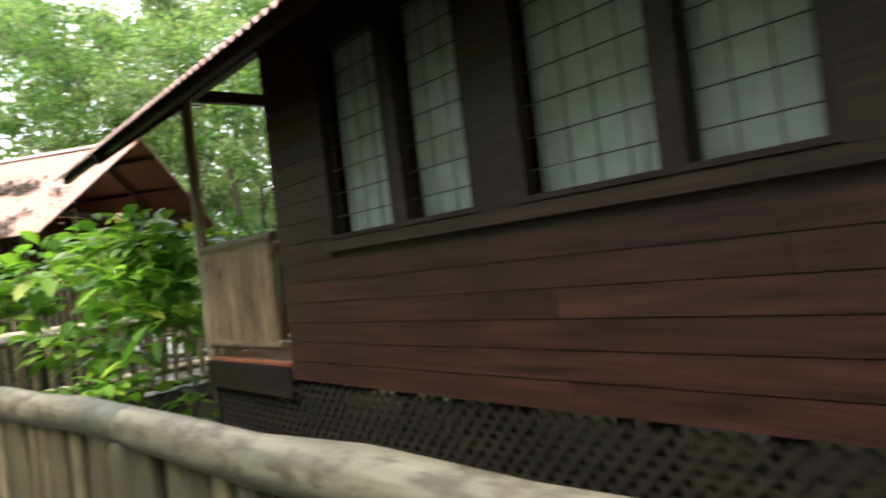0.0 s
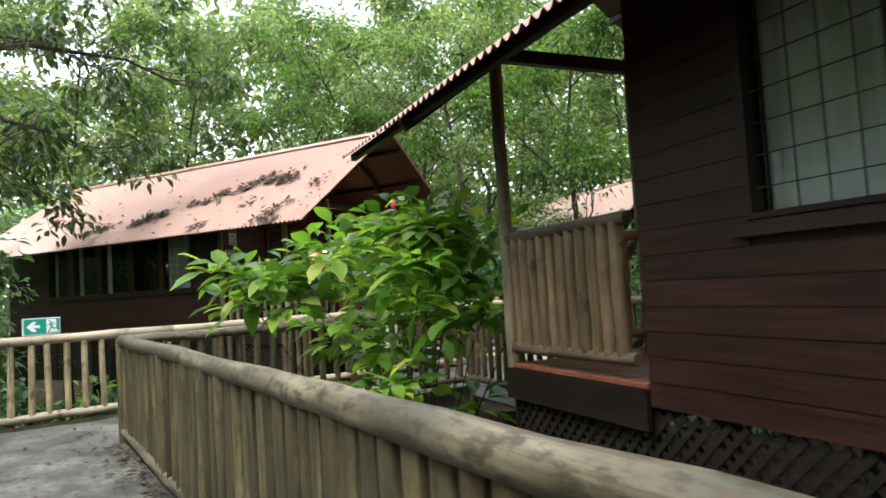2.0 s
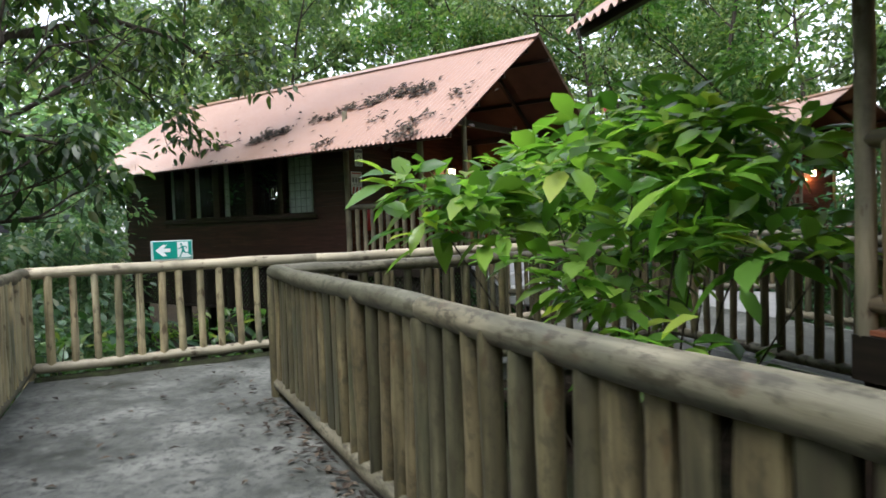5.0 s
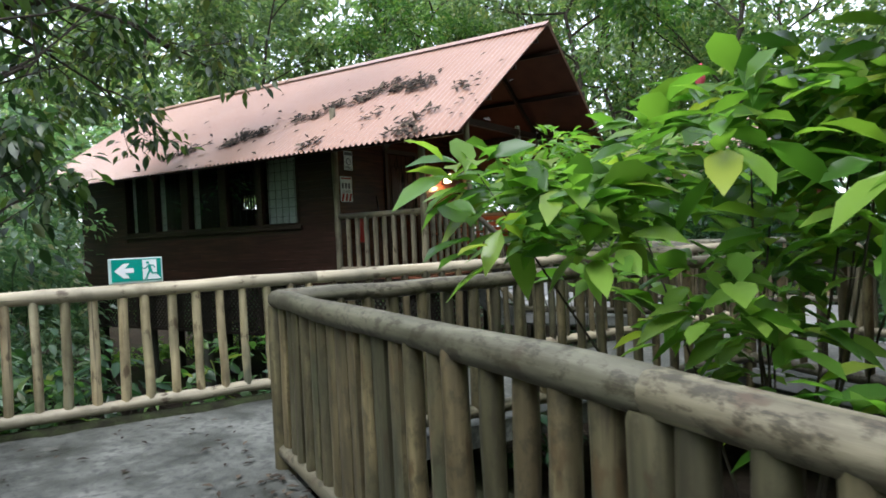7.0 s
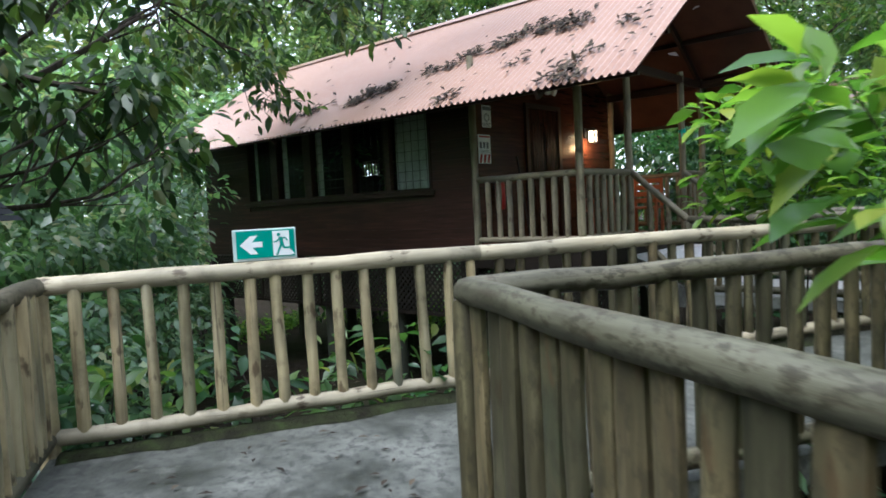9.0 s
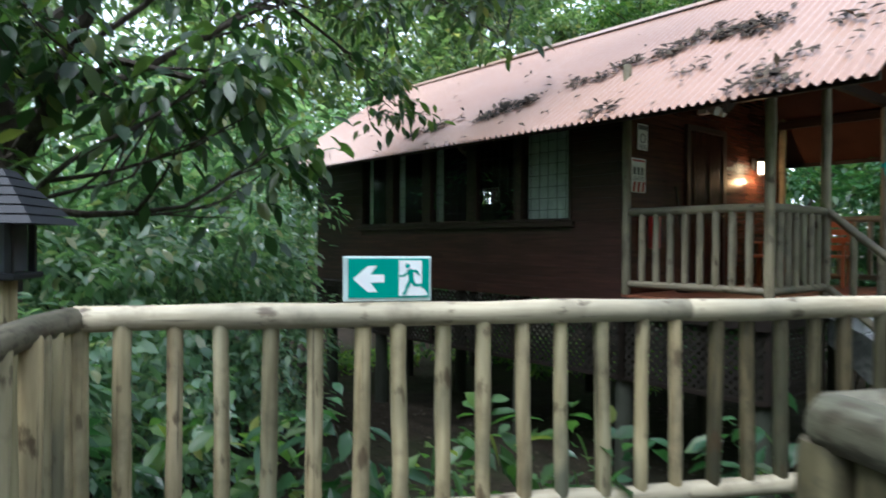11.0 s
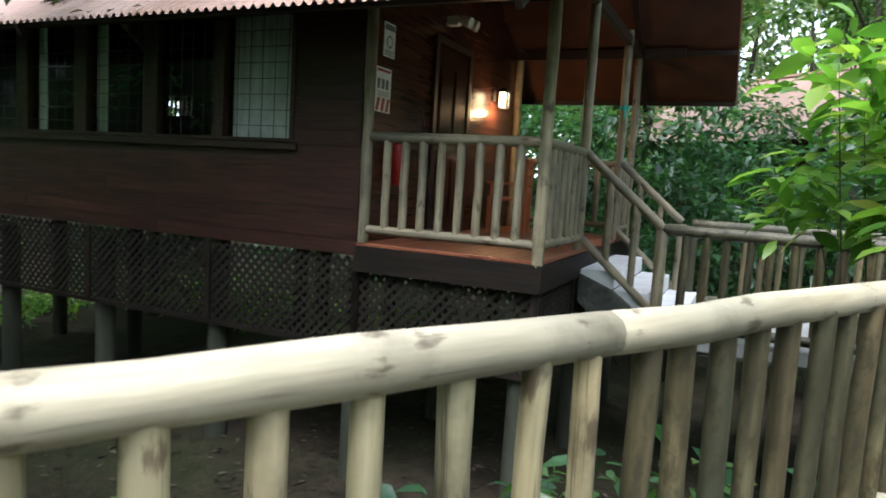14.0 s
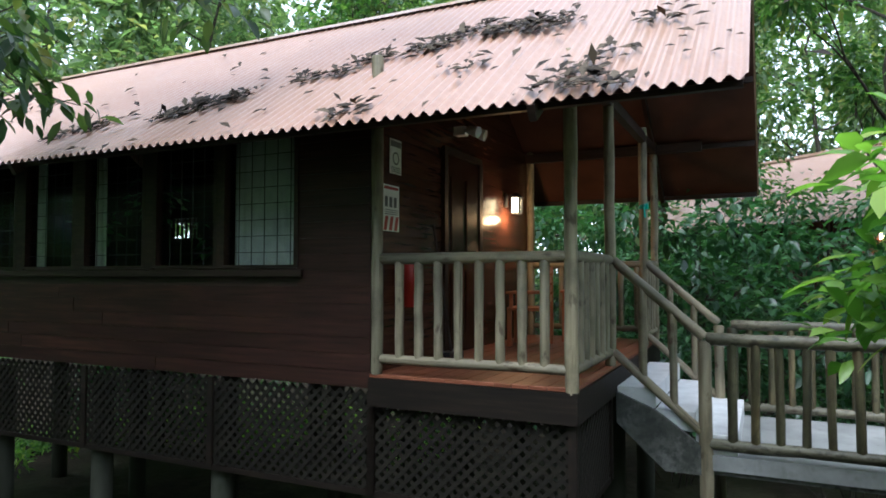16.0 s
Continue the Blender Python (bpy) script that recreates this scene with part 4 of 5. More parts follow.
def tree(x, y, height, crown, leaf, per, mat, seed, label, low=0.45, radius=0.16, group="forest trees"):
    rr = random.Random(seed)
    z0 = ground_z(x, y)
    root = empty("tree", Matrix.Translation((x, y, z0)), label, "tree", group)
    g, tips = Geo(), []
    pts, rad = [Vector((0, 0, -0.2))], [radius * 1.35]
    for i in range(1, 7):
        pts.append(Vector((rr.uniform(-0.25, 0.25) * i * 0.4, rr.uniform(-0.25, 0.25) * i * 0.4, height * 0.86 * i / 6)))
        rad.append(radius * (1 - 0.75 * i / 6))
    g.pole(pts, rad, 10, 0.05, rr)
    nl = 9
    for i in range(nl):
        h = low + (0.95 - low) * i / (nl - 1)
        a = i * 2.4 + rr.uniform(-0.5, 0.5)
        k = min(5, int(h / 0.86 * 6))
        p = pts[k].lerp(pts[k + 1], min(1, h / 0.86 * 6 - k)) if k < 6 else pts[-1]
        limb(g, p, (math.cos(a), math.sin(a), rr.uniform(0.1, 0.7)), crown * rr.uniform(0.45, 0.75) * (1.15 - 0.5 * (h - low)), radius * 0.38 * (1.1 - h * 0.5), 2, tips, rr)
    part("trunk", g, BARK, root, smooth=True)
    c = np.array([tuple(t) for t in tips]) + nrs.normal(0, 0.15, (len(tips), 3))
    b_, a_ = clumps(c, nrs.uniform(0.35, 0.8, len(c)) * crown / 3.2, per)
    part("crown", leaf_mesh("crown", b_, a_, leaf, mat, 0.44), None, root)
    return root


# ---- forest ----
rt = random.Random(3)
spots = []
# full circle: unseen trees behind the camera are added to block low sky light
for ring, (d0, d1, count) in enumerate(((14, 19, 15), (20, 27, 30), (28, 40, 40))):
    for i in range(count):
        a = radians(360 * (i + rt.uniform(0.1, 0.9)) / count)
        d = rt.uniform(d0, d1)
        spots.append((-10 + d * math.cos(a), 3.5 + d * math.sin(a), ring))


def near_cabin(x, y):
    for m in (C1, C2, C3):
        q = m.inverted() @ Vector((x, y, 0))
        if m is C1:
            q.x = -q.x
        if -8.8 < q.x < 4.2 and -1.5 < q.y < 6.0:
            return True
    return False


bases = {}
for i, (x, y, ring) in enumerate(spots):
    if near_cabin(x, y) or (x > -12 and -3.5 < y < 6.5) or (ring < 2 and x < -9 and y < -2 + ring * -2):
        continue
    kind = (ring, i % 3)
    z0 = ground_z(x, y)
    if kind not in bases:
        bases[kind] = tree(x, y, (11, 16, 21)[ring] * rt.uniform(0.85, 1.1), (3.4, 4.4, 5.6)[ring], (0.20, 0.32, 0.50)[ring], (44, 40, 38)[ring], LEAF_TREE if ring == 0 else LEAF_HAZED, 100 + i, "tall slender forest tree, the farther ones with haze-paled green leaves", (0.35, 0.25, 0.15)[ring], 0.13)
    else:
        copy_thing(bases[kind], Matrix.Translation((x, y, z0)) @ Matrix.Rotation(rt.uniform(0, 6.28), 4, "Z"))

# two slender trees between the cabins
tree(-17.3, 13.4, 11.5, 3.2, 0.2, 52, LEAF_TREE, 41, "slender tree with mid-green leaves between the cabins", 0.34, 0.11)
tree(-22.4, 12.7, 13.0, 3.4, 0.2, 34, LEAF_HAZED, 47, "slender dark-trunked tree with haze-paled green leaves behind the cabin", 0.5, 0.15)

# far woods, with the haze put into the leaf colour
n = 80000
a = nrs.uniform(0, 2 * math.pi, n)
d = nrs.uniform(40, 56, n)
h = nrs.uniform(0, 1, n) ** 0.9 * (20 + 5 * np.sin(a * 9) + 3 * np.sin(a * 23 + 1))
base = np.stack([-10 + d * np.cos(a), 3.5 + d * np.sin(a), h - 0.8], 1)
tagged(new("far_woods", leaf_mesh("far_woods", base, nrs.normal(0, 1, (n, 3)), 0.95, LEAF_HAZED, 0.5)), "far woods of haze-paled green foliage", "trees", kind="stuff")

# the leaning tree whose low boughs hang in front of the cabin
root = empty("tree", Matrix.Translation((-13.9, -2.3, ground_z(-13.9, -2.3))), "old dark tree with long limbs and broad hanging leaves coloured as backlit", "tree", "forest trees")
rr = random.Random(21)
g, tips = Geo(), []
g.pole([(0, 0, -0.3), (0.05, 0.05, 1.5), (-0.05, 0.1, 3.2), (0.1, 0.0, 5.5), (0.0, 0.1, 8.0)], [0.24, 0.2, 0.17, 0.12, 0.05], 12, 0.06, rr)
for p, d, ln, r in (((0, 0.1, 3.2), (0.35, 0.75, 0.75), 2.6, 0.085), ((0, 0.1, 3.8), (-0.5, 0.8, 0.5), 2.6, 0.06), ((0.02, 0.02, 2.9), (0.6, 0.45, 0.05), 1.5, 0.05), ((0.0, 0.05, 3.1), (0.1, 0.9, 0.0), 1.6, 0.045), ((0.0, 0.0, 4.4), (0.8, 0.3, 0.5), 2.6, 0.07), ((0, 0, 5.0), (-0.2, 0.9, 0.7), 2.6, 0.06), ((0, 0, 4.0), (-0.8, 0.1, 0.5), 2.4, 0.06), ((0, 0, 3.6), (0.3, -0.8, 0.5), 2.4, 0.06), ((0, 0, 5.8), (0.3, 0.4, 0.8), 2.2, 0.05), ((0, 0, 2.4), (0.7, 0.1, 0.35), 2.2, 0.06)):
    limb(g, p, d, ln, r, 2, tips, rr)
part("trunk", g, BARK, root, smooth=True)
c = np.array([tuple(t) for t in tips])
c = c[c[:, 1] < 4.2][::5]
b_, a_ = clumps(c, nrs.uniform(0.3, 0.75, len(c)), 46)
a_[:, 2] -= 0.15
keep = b_[:, 1] < 4.0 - 0.12 * np.maximum(0, b_[:, 2] - 4)
part("crown", leaf_mesh("crown", b_[keep], a_[keep], 0.22, LEAF_BOUGH, 0.48, 1.4, True), None, root)
# long boughs that reach over the eave
g, tips = Geo(), []
zt = -ground_z(-13.9, -2.3)
for pts_, r in ((((-13.9, -2.2, 2.9), (-14.9, -1.2, 4.3), (-15.9, 0.0, 4.9), (-16.6, 1.0, 4.8), (-17.0, 1.6, 4.4)), 0.075), (((-13.9, -2.2, 4.0), (-14.8, -0.8, 5.6), (-15.6, 0.6, 6.2), (-16.3, 2.2, 6.3), (-16.8, 3.2, 6.0)), 0.07), (((-14.9, -1.2, 4.3), (-16.0, -0.9, 4.6), (-17.1, -0.3, 4.4), (-17.8, 0.4, 4.0)), 0.05), (((-14.8, -0.8, 5.6), (-16.3, -0.4, 6.6), (-17.6, 0.6, 7.0), (-18.6, 1.6, 6.8)), 0.05)):
    loc_ = [Vector((x + 13.9, y + 2.3, z + zt)) for x, y, z in pts_]
    g.pole(loc_, [r * (1 - 0.7 * i / (len(loc_) - 1)) for i in range(len(loc_))], 7, 0.08, rr)
    for i in range(1, len(loc_)):
        for k in range(3):
            p = loc_[i - 1].lerp(loc_[i], rr.uniform(0.2, 1.0))
            fwd = (loc_[i] - loc_[i - 1]).normalized()
            limb(g, p, fwd + Vector((rr.uniform(-0.9, 0.9), rr.uniform(-0.9, 0.9), rr.uniform(-0.7, 0.35))), rr.uniform(0.7, 1.15), 0.02, 1, tips, rr)
for pts_, r in ((((-13.9, -2.2, 1.9), (-13.6, -1.6, 2.5), (-13.2, -0.9, 2.7), (-13.0, -0.2, 2.5)), 0.06), (((-13.85, -2.25, 2.5), (-13.1, -1.9, 3.1), (-12.6, -1.5, 3.2), (-12.3, -1.0, 3.0)), 0.05)):
    loc_ = [Vector((x + 13.9, y + 2.3, z + zt)) for x, y, z in pts_]
    g.pole(loc_, [r * (1 - 0.65 * i / (len(loc_) - 1)) for i in range(len(loc_))], 7, 0.08, rr)
    for i in range(1, len(loc_)):
        for k in range(2):
            p = loc_[i - 1].lerp(loc_[i], rr.uniform(0.2, 1.0))
            limb(g, p, (loc_[i] - loc_[i - 1]).normalized() * 0.6 + Vector((rr.uniform(-0.7, 0.7), rr.uniform(-0.7, 0.7), rr.uniform(-0.8, 0.3))), rr.uniform(0.35, 0.6), 0.014, 1, tips, rr)
part("bough", g, BARK, root, "long dark boughs", True)
c = np.array([tuple(t) for t in tips])
b_, a_ = clumps(c, nrs.uniform(0.2, 0.42, len(c)), 10, 0.5)
a_[:, 2] -= 0.25
part("bough_leaves", leaf_mesh("bough_leaves", b_, a_, 0.20, LEAF_BOUGH, 0.5, 1.4, True), None, root)


def shrub(name, label, cat, centres, radii, per, leaf, mat, group="", width=0.36, flat=0.7, stem_r=0.02, fine=False, up=1.5, rise=0.0, stem_every=4):
    """Stems from one foot on the ground to clumps of leaves."""
    cx, cy = np.mean([c[0] for c in centres]), np.mean([c[1] for c in centres])
    z0 = ground_z(cx, cy)
    root = empty(name, Matrix.Translation((cx, cy, z0)), label, cat, group)
    loc = np.array(centres) - np.array((cx, cy, z0))
    rs = random.Random(int(abs(cx * 100)))
    g = Geo()
    for q in loc[::stem_every]:
        q = Vector(q)
        foot = Vector((q.x * 0.15 + rs.uniform(-0.1, 0.1), q.y * 0.15 + rs.uniform(-0.1, 0.1), -0.1))
        mid = foot.lerp(q, 0.55) + Vector((rs.uniform(-0.12, 0.12), rs.uniform(-0.12, 0.12), 0.12))
        g.pole([foot, foot.lerp(mid, 0.5), mid, mid.lerp(q, 0.6), q], [stem_r, stem_r * 0.85, stem_r * 0.65, stem_r * 0.5, stem_r * 0.25], 6, 0.05, rs)
    tagged(part("branchwork", g, BARK, root, smooth=True), kind="stuff")
    b_, a_ = clumps(loc, radii, per, flat)
    a_[:, 2] += rise
    tagged(part("foliage", leaf_mesh("foliage", b_, a_, leaf, mat, width, up, fine), None, root), kind="stuff")
    return root


def scatter(n, x0, x1, y0, y1, z0, z1, rs):
    return [(rs.uniform(x0, x1), rs.uniform(y0, y1), rs.uniform(z0, z1)) for _ in range(n)]


rs = random.Random(8)
# broad-leaved shrub in the corner of the walkway
cen = []
for _ in range(74):
    a, r = rs.uniform(0, 6.28), 1.25 * math.sqrt(rs.random())
    x, y = -8.10 + r * math.cos(a) * 0.95, 4.82 + r * math.sin(a) * 0.9
    top = 2.08 - 0.22 * r * r + 0.22 * noise.noise(Vector((x * 1.7, y * 1.7, 0.4)))
    cen.append((x + 0.1, y, top - (top - 0.15) * rs.random() ** 3.4))
cen += [(-8.2 + rs.uniform(-0.3, 0.3), 3.3 + rs.uniform(-0.25, 0.25), rs.uniform(1.2, 1.7)) for _ in range(8)]
shrub("shrub", "bushy green shrub with broad glossy leaves and a pink bud", "shrub", cen, [0.25] * len(cen), 20, 0.29, LEAF_BUSH, "shrubs", 0.46, 0.42, 0.012, True, 1.6, 0.3, 6)
# lighter shrub by the steps
cen = []
for _ in range(58):
    a, r = rs.uniform(0, 6.28), 1.05 * math.sqrt(rs.random())
    cen.append((-12.5 + r * math.cos(a) * 0.75, 6.25 + r * math.sin(a) * 0.8, rs.uniform(1.1, 2.8 - 0.5 * r)))
shrub("shrub", "thin-stemmed shrub with light green broad leaves by the steps", "shrub", cen, [0.26] * len(cen), 16, 0.26, LEAF_BUSH, "shrubs", 0.44, 0.45, 0.008, True, 1.6, 0.25, 7)
# dense thicket beyond the sign; last four unseen, added to block low sky light
for k, (x, y, h) in enumerate(((-16.5, -3.2, 3.4), (-18.8, -2.2, 3.8), (-17.5, -5.5, 3.6), (-14.6, -5.0, 3.0), (-21.0, -4.0, 4.2), (-20.3, -7.5, 4.4), (-15.6, -7.6, 3.6), (-12.2, -4.4, 2.6), (-24.0, -1.5, 4.6), (-24.5, -6.0, 5.0), (-12.0, -8.0, 4.0), (-9.0, -6.5, 3.2), (-5.0, -6.0, 3.2), (-1.0, -6.0, 3.2), (3.0, -5.0, 3.4))):
    cen = scatter(46, x - 1.5, x + 1.5, y - 1.5, y + 1.5, -0.6, h, rs)
    shrub("thicket", "dense thicket of leafy saplings, leaf colour paled for sky sheen", "thicket", cen, [0.5] * len(cen), 62, 0.24, LEAF_THICK, "thickets", 0.58, 0.7, 0.012)
# leafy saplings between the fence and the cabin's far corner
for k, (x, y, h) in enumerate(((-15.2, -1.8, 1.4), (-16.8, -1.1, 1.7), (-13.7, -1.3, 0.7), (-18.6, -0.9, 2.0), (-20.4, -1.4, 2.4), (-14.9, -3.2, 1.8), (-12.7, -1.9, 0.8))):
    cen = scatter(26, x - 0.85, x + 0.85, y - 0.8, y + 0.8, -1.2, h, rs)
    shrub("thicket", "leafy saplings by the fence, broad leaves tinted blue-green for sky sheen", "thicket", cen, [0.42] * len(cen), 70, 0.16, LEAF_THICK, "thickets", 0.5, 0.6, 0.012, True)
# shrubs behind and between the cabins
for k, (x, y, h) in enumerate(((-18.5, 9.8, 3.1), (-20.5, 9.2, 3.2), (-16.8, 11.4, 3.0), (-14.2, 12.0, 2.6), (-11.6, 12.4, 2.6), (-22.5, 8.0, 2.6), (-9.0, 10.6, 1.8), (-8.0, 13.0, 2.4), (-26.0, 6.5, 3.4), (-14.0, 20.5, 4.0), (-9.0, 18.0, 4.2), (-4.0, 14.0, 3.5), (-24.5, 2.6, 3.0), (-3.0, 19.0, 4.5), (2.0, 15.0, 4.0), (-11.2, 14.8, 2.6), (-21.6, 12.4, 2.2), (-19.6, 13.6, 2.4), (-24.2, 13.2, 2.6), (-19.2, 15.3, 2.9), (-22.6, 14.9, 2.5))):
    cen = scatter(40, x - 1.3, x + 1.3, y - 1.2, y + 1.2, -0.9, h, rs)
    shrub("thicket", "dark green undergrowth among the cabins", "thicket", cen, [0.5] * len(cen), 60, 0.19, LEAF_DARK, "thickets", 0.55, 0.7, 0.012)
# low plants by the sign fence and under the cabin edge
for k, (x, y) in enumerate(((-12.0, 1.5), (-12.3, 2.6), (-12.6, 0.4), (-11.9, 3.6), (-12.4, -0.8), (-12.9, 3.3), (-13.2, 1.6), (-12.2, 4.7), (-13.4, 4.6), (-13.9, 5.4), (-11.6, -1.2), (-13.6, -0.4), (-14.6, 0.3), (-9.9, 3.2 + 0.9), (-13.1, 2.4), (-11.55, 0.9), (-11.75, 2.1), (-11.5, -0.6), (-12.0, 0.1), (-13.0, -1.2), (-14.2, 1.2), (-13.8, 2.9), (-12.9, 5.1), (-14.1, 4.4), (-11.75, 4.2))):
    z0 = ground_z(x, y)
    cen = [(x + rs.uniform(-0.3, 0.3), y + rs.uniform(-0.3, 0.3), z0 + (rs.uniform(0.2, 0.85) if x > -12.75 else rs.uniform(0.12, 0.6))) for _ in range(7)]
    shrub("undergrowth_plant", "low broad-leaved plant on the dark forest floor", "plant", cen, [0.18] * 7, 8, 0.21, LEAF_DARK if k % 2 else LEAF_TREE, "low plants", 0.42, 0.5, 0.008, True, 1.2, 0.1)

# sunlit low growth behind the cabin
for k in range(24):
    p = C2 @ Vector((rs.uniform(-9.5, -2.0), rs.uniform(3.6, 6.5), 0))
    z0 = ground_z(p.x, p.y)
    cen = [(p.x + rs.uniform(-0.5, 0.5), p.y + rs.uniform(-0.5, 0.5), z0 + rs.uniform(0.1, 0.6)) for _ in range(9)]
    shrub("undergrowth_plant", "bright low greenery behind the cabin", "plant", cen, [0.2] * 9, 14, 0.15, LEAF_BUSH, "low plants", 0.4, 0.5, 0.006, False, 1.4)

for k in range(9):
    p = C2 @ Vector((rs.uniform(-9.6, -7.6), rs.uniform(0.8, 3.6), 0))
    z0 = ground_z(p.x, p.y)
    cen = [(p.x + rs.uniform(-0.4, 0.4), p.y + rs.uniform(-0.4, 0.4), z0 + rs.uniform(0.05, 0.4)) for _ in range(8)]
    shrub("undergrowth_plant", "bright low greenery beside the end of the cabin", "plant", cen, [0.2] * 8, 14, 0.15, LEAF_BUSH, "low plants", 0.4, 0.5, 0.006, False, 1.4)

# pink bud on the shrub
bud = empty("flower", Matrix.Translation((-8.9, 5.0, 2.28)), "pink flower bud on the broad-leaved shrub", "flower")
part("stalk", Geo().pole([(0, 0, -0.35), (0.01, 0, -0.1), (0, 0, 0)], [0.006, 0.006, 0.006], 6), BARK, bud)
part("petals", Geo().pole([(0, 0, 0), (0, 0, 0.05), (0.01, 0, 0.11), (0.02, 0, 0.16)], [0.015, 0.04, 0.03, 0.006], 8, 0.15), BLOSSOM, bud, smooth=True)


# ---- dead leaves ----
def litter(name, pts, ups, size, label, parent=None):
    n = len(pts)
    ax = nrs.normal(0, 1, (n, 3))
    ax -= (ax * ups).sum(1, keepdims=True) * ups
    ax = unit(ax + ups * nrs.uniform(-0.05, 0.16, (n, 1)))
    sd = unit(np.cross(ax, ups))
    L = size * nrs.uniform(0.5, 1.2, (n, 1))
    base = pts + ups * nrs.uniform(0.004, 0.03, (n, 1))
    v = np.stack([base, base + ax * L * 0.45 - sd * L * 0.2 + ups * L * 0.12, base + ax * L + ups * L * 0.05, base + ax * L * 0.45 + sd * L * 0.2 + ups * L * 0.12], 1).reshape(-1, 3)
    t = np.array(((0, 1, 2), (0, 2, 3)))
    me = tri_mesh(name, v, (np.arange(n)[:, None, None] * 4 + t[None]).reshape(-1, 3), LITTER)
    return tagged(new(name, me), label, "leaves", kind="stuff")


def roof_litter(m, spots_, over, label):
    slope = (RIDGE - EAVE) / (WIDE / 2 + over)
    P, out = [], np.array((0.0, -slope, 1.0)) / math.hypot(1, slope)
    for u, f, su, sf, n in spots_:
        n = int(n * 0.95)
        uu = nrs.normal(u, su * 1.05, n)
        ff = np.clip(nrs.normal(f, sf * 1.3, n), 0.02, 0.95)
        v = -over + ff * (WIDE / 2 + over)
        P.append(np.stack([uu, v, EAVE + slope * (v + over) + 0.05], 1))
    P = np.concatenate(P)
    R = np.array(m.to_3x3())
    return litter("roof_leaf_litter", P @ R.T + np.array(m.translation), np.repeat((R @ out)[None], len(P), 0), 0.145, label)


roof_litter(C2, [(-3.4, 0.165, 0.14, 0.018, 45), (-3.0, 0.20, 0.12, 0.02, 40), (-2.05, 0.20, 0.08, 0.02, 45), (-1.8, 0.245, 0.14, 0.03, 90), (-1.4, 0.27, 0.1, 0.02, 55), (-0.8, 0.36, 0.1, 0.018, 35), (-0.42, 0.365, 0.08, 0.02, 35), (-0.2, 0.45, 0.14, 0.015, 50), (0.35, 0.46, 0.1, 0.02, 50), (0.5, 0.54, 0.1, 0.025, 60), (0.7, 0.60, 0.06, 0.015, 25), (0.95, 0.52, 0.1, 0.02, 40), (1.25, 0.54, 0.14, 0.03, 80), (1.55, 0.51, 0.1, 0.03, 50), (2.0, 0.085, 0.09, 0.03, 60), (2.25, 0.02, 0.08, 0.015, 20), (2.15, 0.2, 0.14, 0.02, 22), (2.45, 0.4, 0.14, 0.03, 26), (0.28, 0.065, 0.1, 0.02, 28), (1.06, 0.24, 0.14, 0.03, 16), (1.85, 0.035, 0.1, 0.015, 12), (2.8, 0.18, 0.1, 0.04, 8), (0.0, 0.3, 2.0, 0.2, 40), (-3.0, 0.3, 2.0, 0.25, 40)], 0.97, "clumps of dead leaves lying on the terracotta roof")
n = 520
q = np.stack([nrs.uniform(-10.8, 0, n), nrs.uniform(0, 3.4, n), np.full(n, 0.0)], 1)
lo, hi = 0.12 + (q[:, 0] + 10.9) * 0.128, 2.02 + (q[:, 0] + 9.29) * 0.128
q = q[(q[:, 1] > lo) & (q[:, 1] < hi)]
near_edge = nrs.rand(len(q)) < 0.5
q[near_edge, 1] = (2.0 + (q[near_edge, 0] + 9.29) * 0.128) - nrs.rand(near_edge.sum()) ** 2 * 0.4
m_ = 520
ex_ = nrs.uniform(-9.1, 1.5, m_)
ey_ = np.where(ex_ < -6.3, 2.14 + (ex_ + 9.29) * 0.1505, 2.59 + (ex_ + 6.3) * 0.1255) - 0.04 - np.abs(nrs.normal(0, 0.10, m_))
q = np.concatenate([q, np.stack([ex_, ey_, np.zeros(m_)], 1)])
litter("path_leaf_litter", q, np.repeat(np.array(((0.0, 0.0, 1.0),)), len(q), 0), 0.085, "scattered dead leaves on the concrete walkway")
n = 2600
q = np.stack([nrs.uniform(-20, -11.4, n), nrs.uniform(-3, 7, n), np.zeros(n)], 1)
q[:, 2] = [ground_z(a, b) for a, b in q[:, :2]]
litter("ground_leaf_litter", q, np.repeat(np.array(((0.0, 0.0, 1.0),)), n, 0), 0.12, "dead leaves on the forest floor under the cabin")


# ---- exit sign on the fence ----
sy = math.atan2(JB.y - S0.y, JB.x - S0.x)
sd_ = (JB - S0).normalized()
s_mid = S0 + sd_ * 1.315
sign = empty("exit_sign", Matrix.Translation((s_mid.x, s_mid.y, 1.077)) @ Matrix.Rotation(sy + math.pi, 4, "Z"), "green and white arrow exit sign standing on the fence rail", "sign")
SW, SH = 0.20, 0.205
# local x runs towards the sign's left edge as seen from the walkway, y faces it
part("back_board", Geo().box(-SW, -0.012, 0.0, SW, 0.012, SH, 0.004), SIGN_EDGE, sign)
part("green_field", Geo().box(-SW + 0.010, 0.013, 0.018, SW - 0.022, 0.016, SH - 0.010), SIGN_GREEN, sign)
ar = [(0.158, 0.104), (0.090, 0.162), (0.045, 0.164), (0.079, 0.123), (0.015, 0.123), (0.015, 0.087), (0.079, 0.087), (0.045, 0.044), (0.090, 0.044)]
part("arrow", Geo().add([(x, 0.0175, z) for x, z in ar] + [(x, 0.0165, z) for x, z in ar], [tuple(range(9)), tuple(range(9, 18))[::-1]]), SIGN_WHITE, sign, "white arrow")
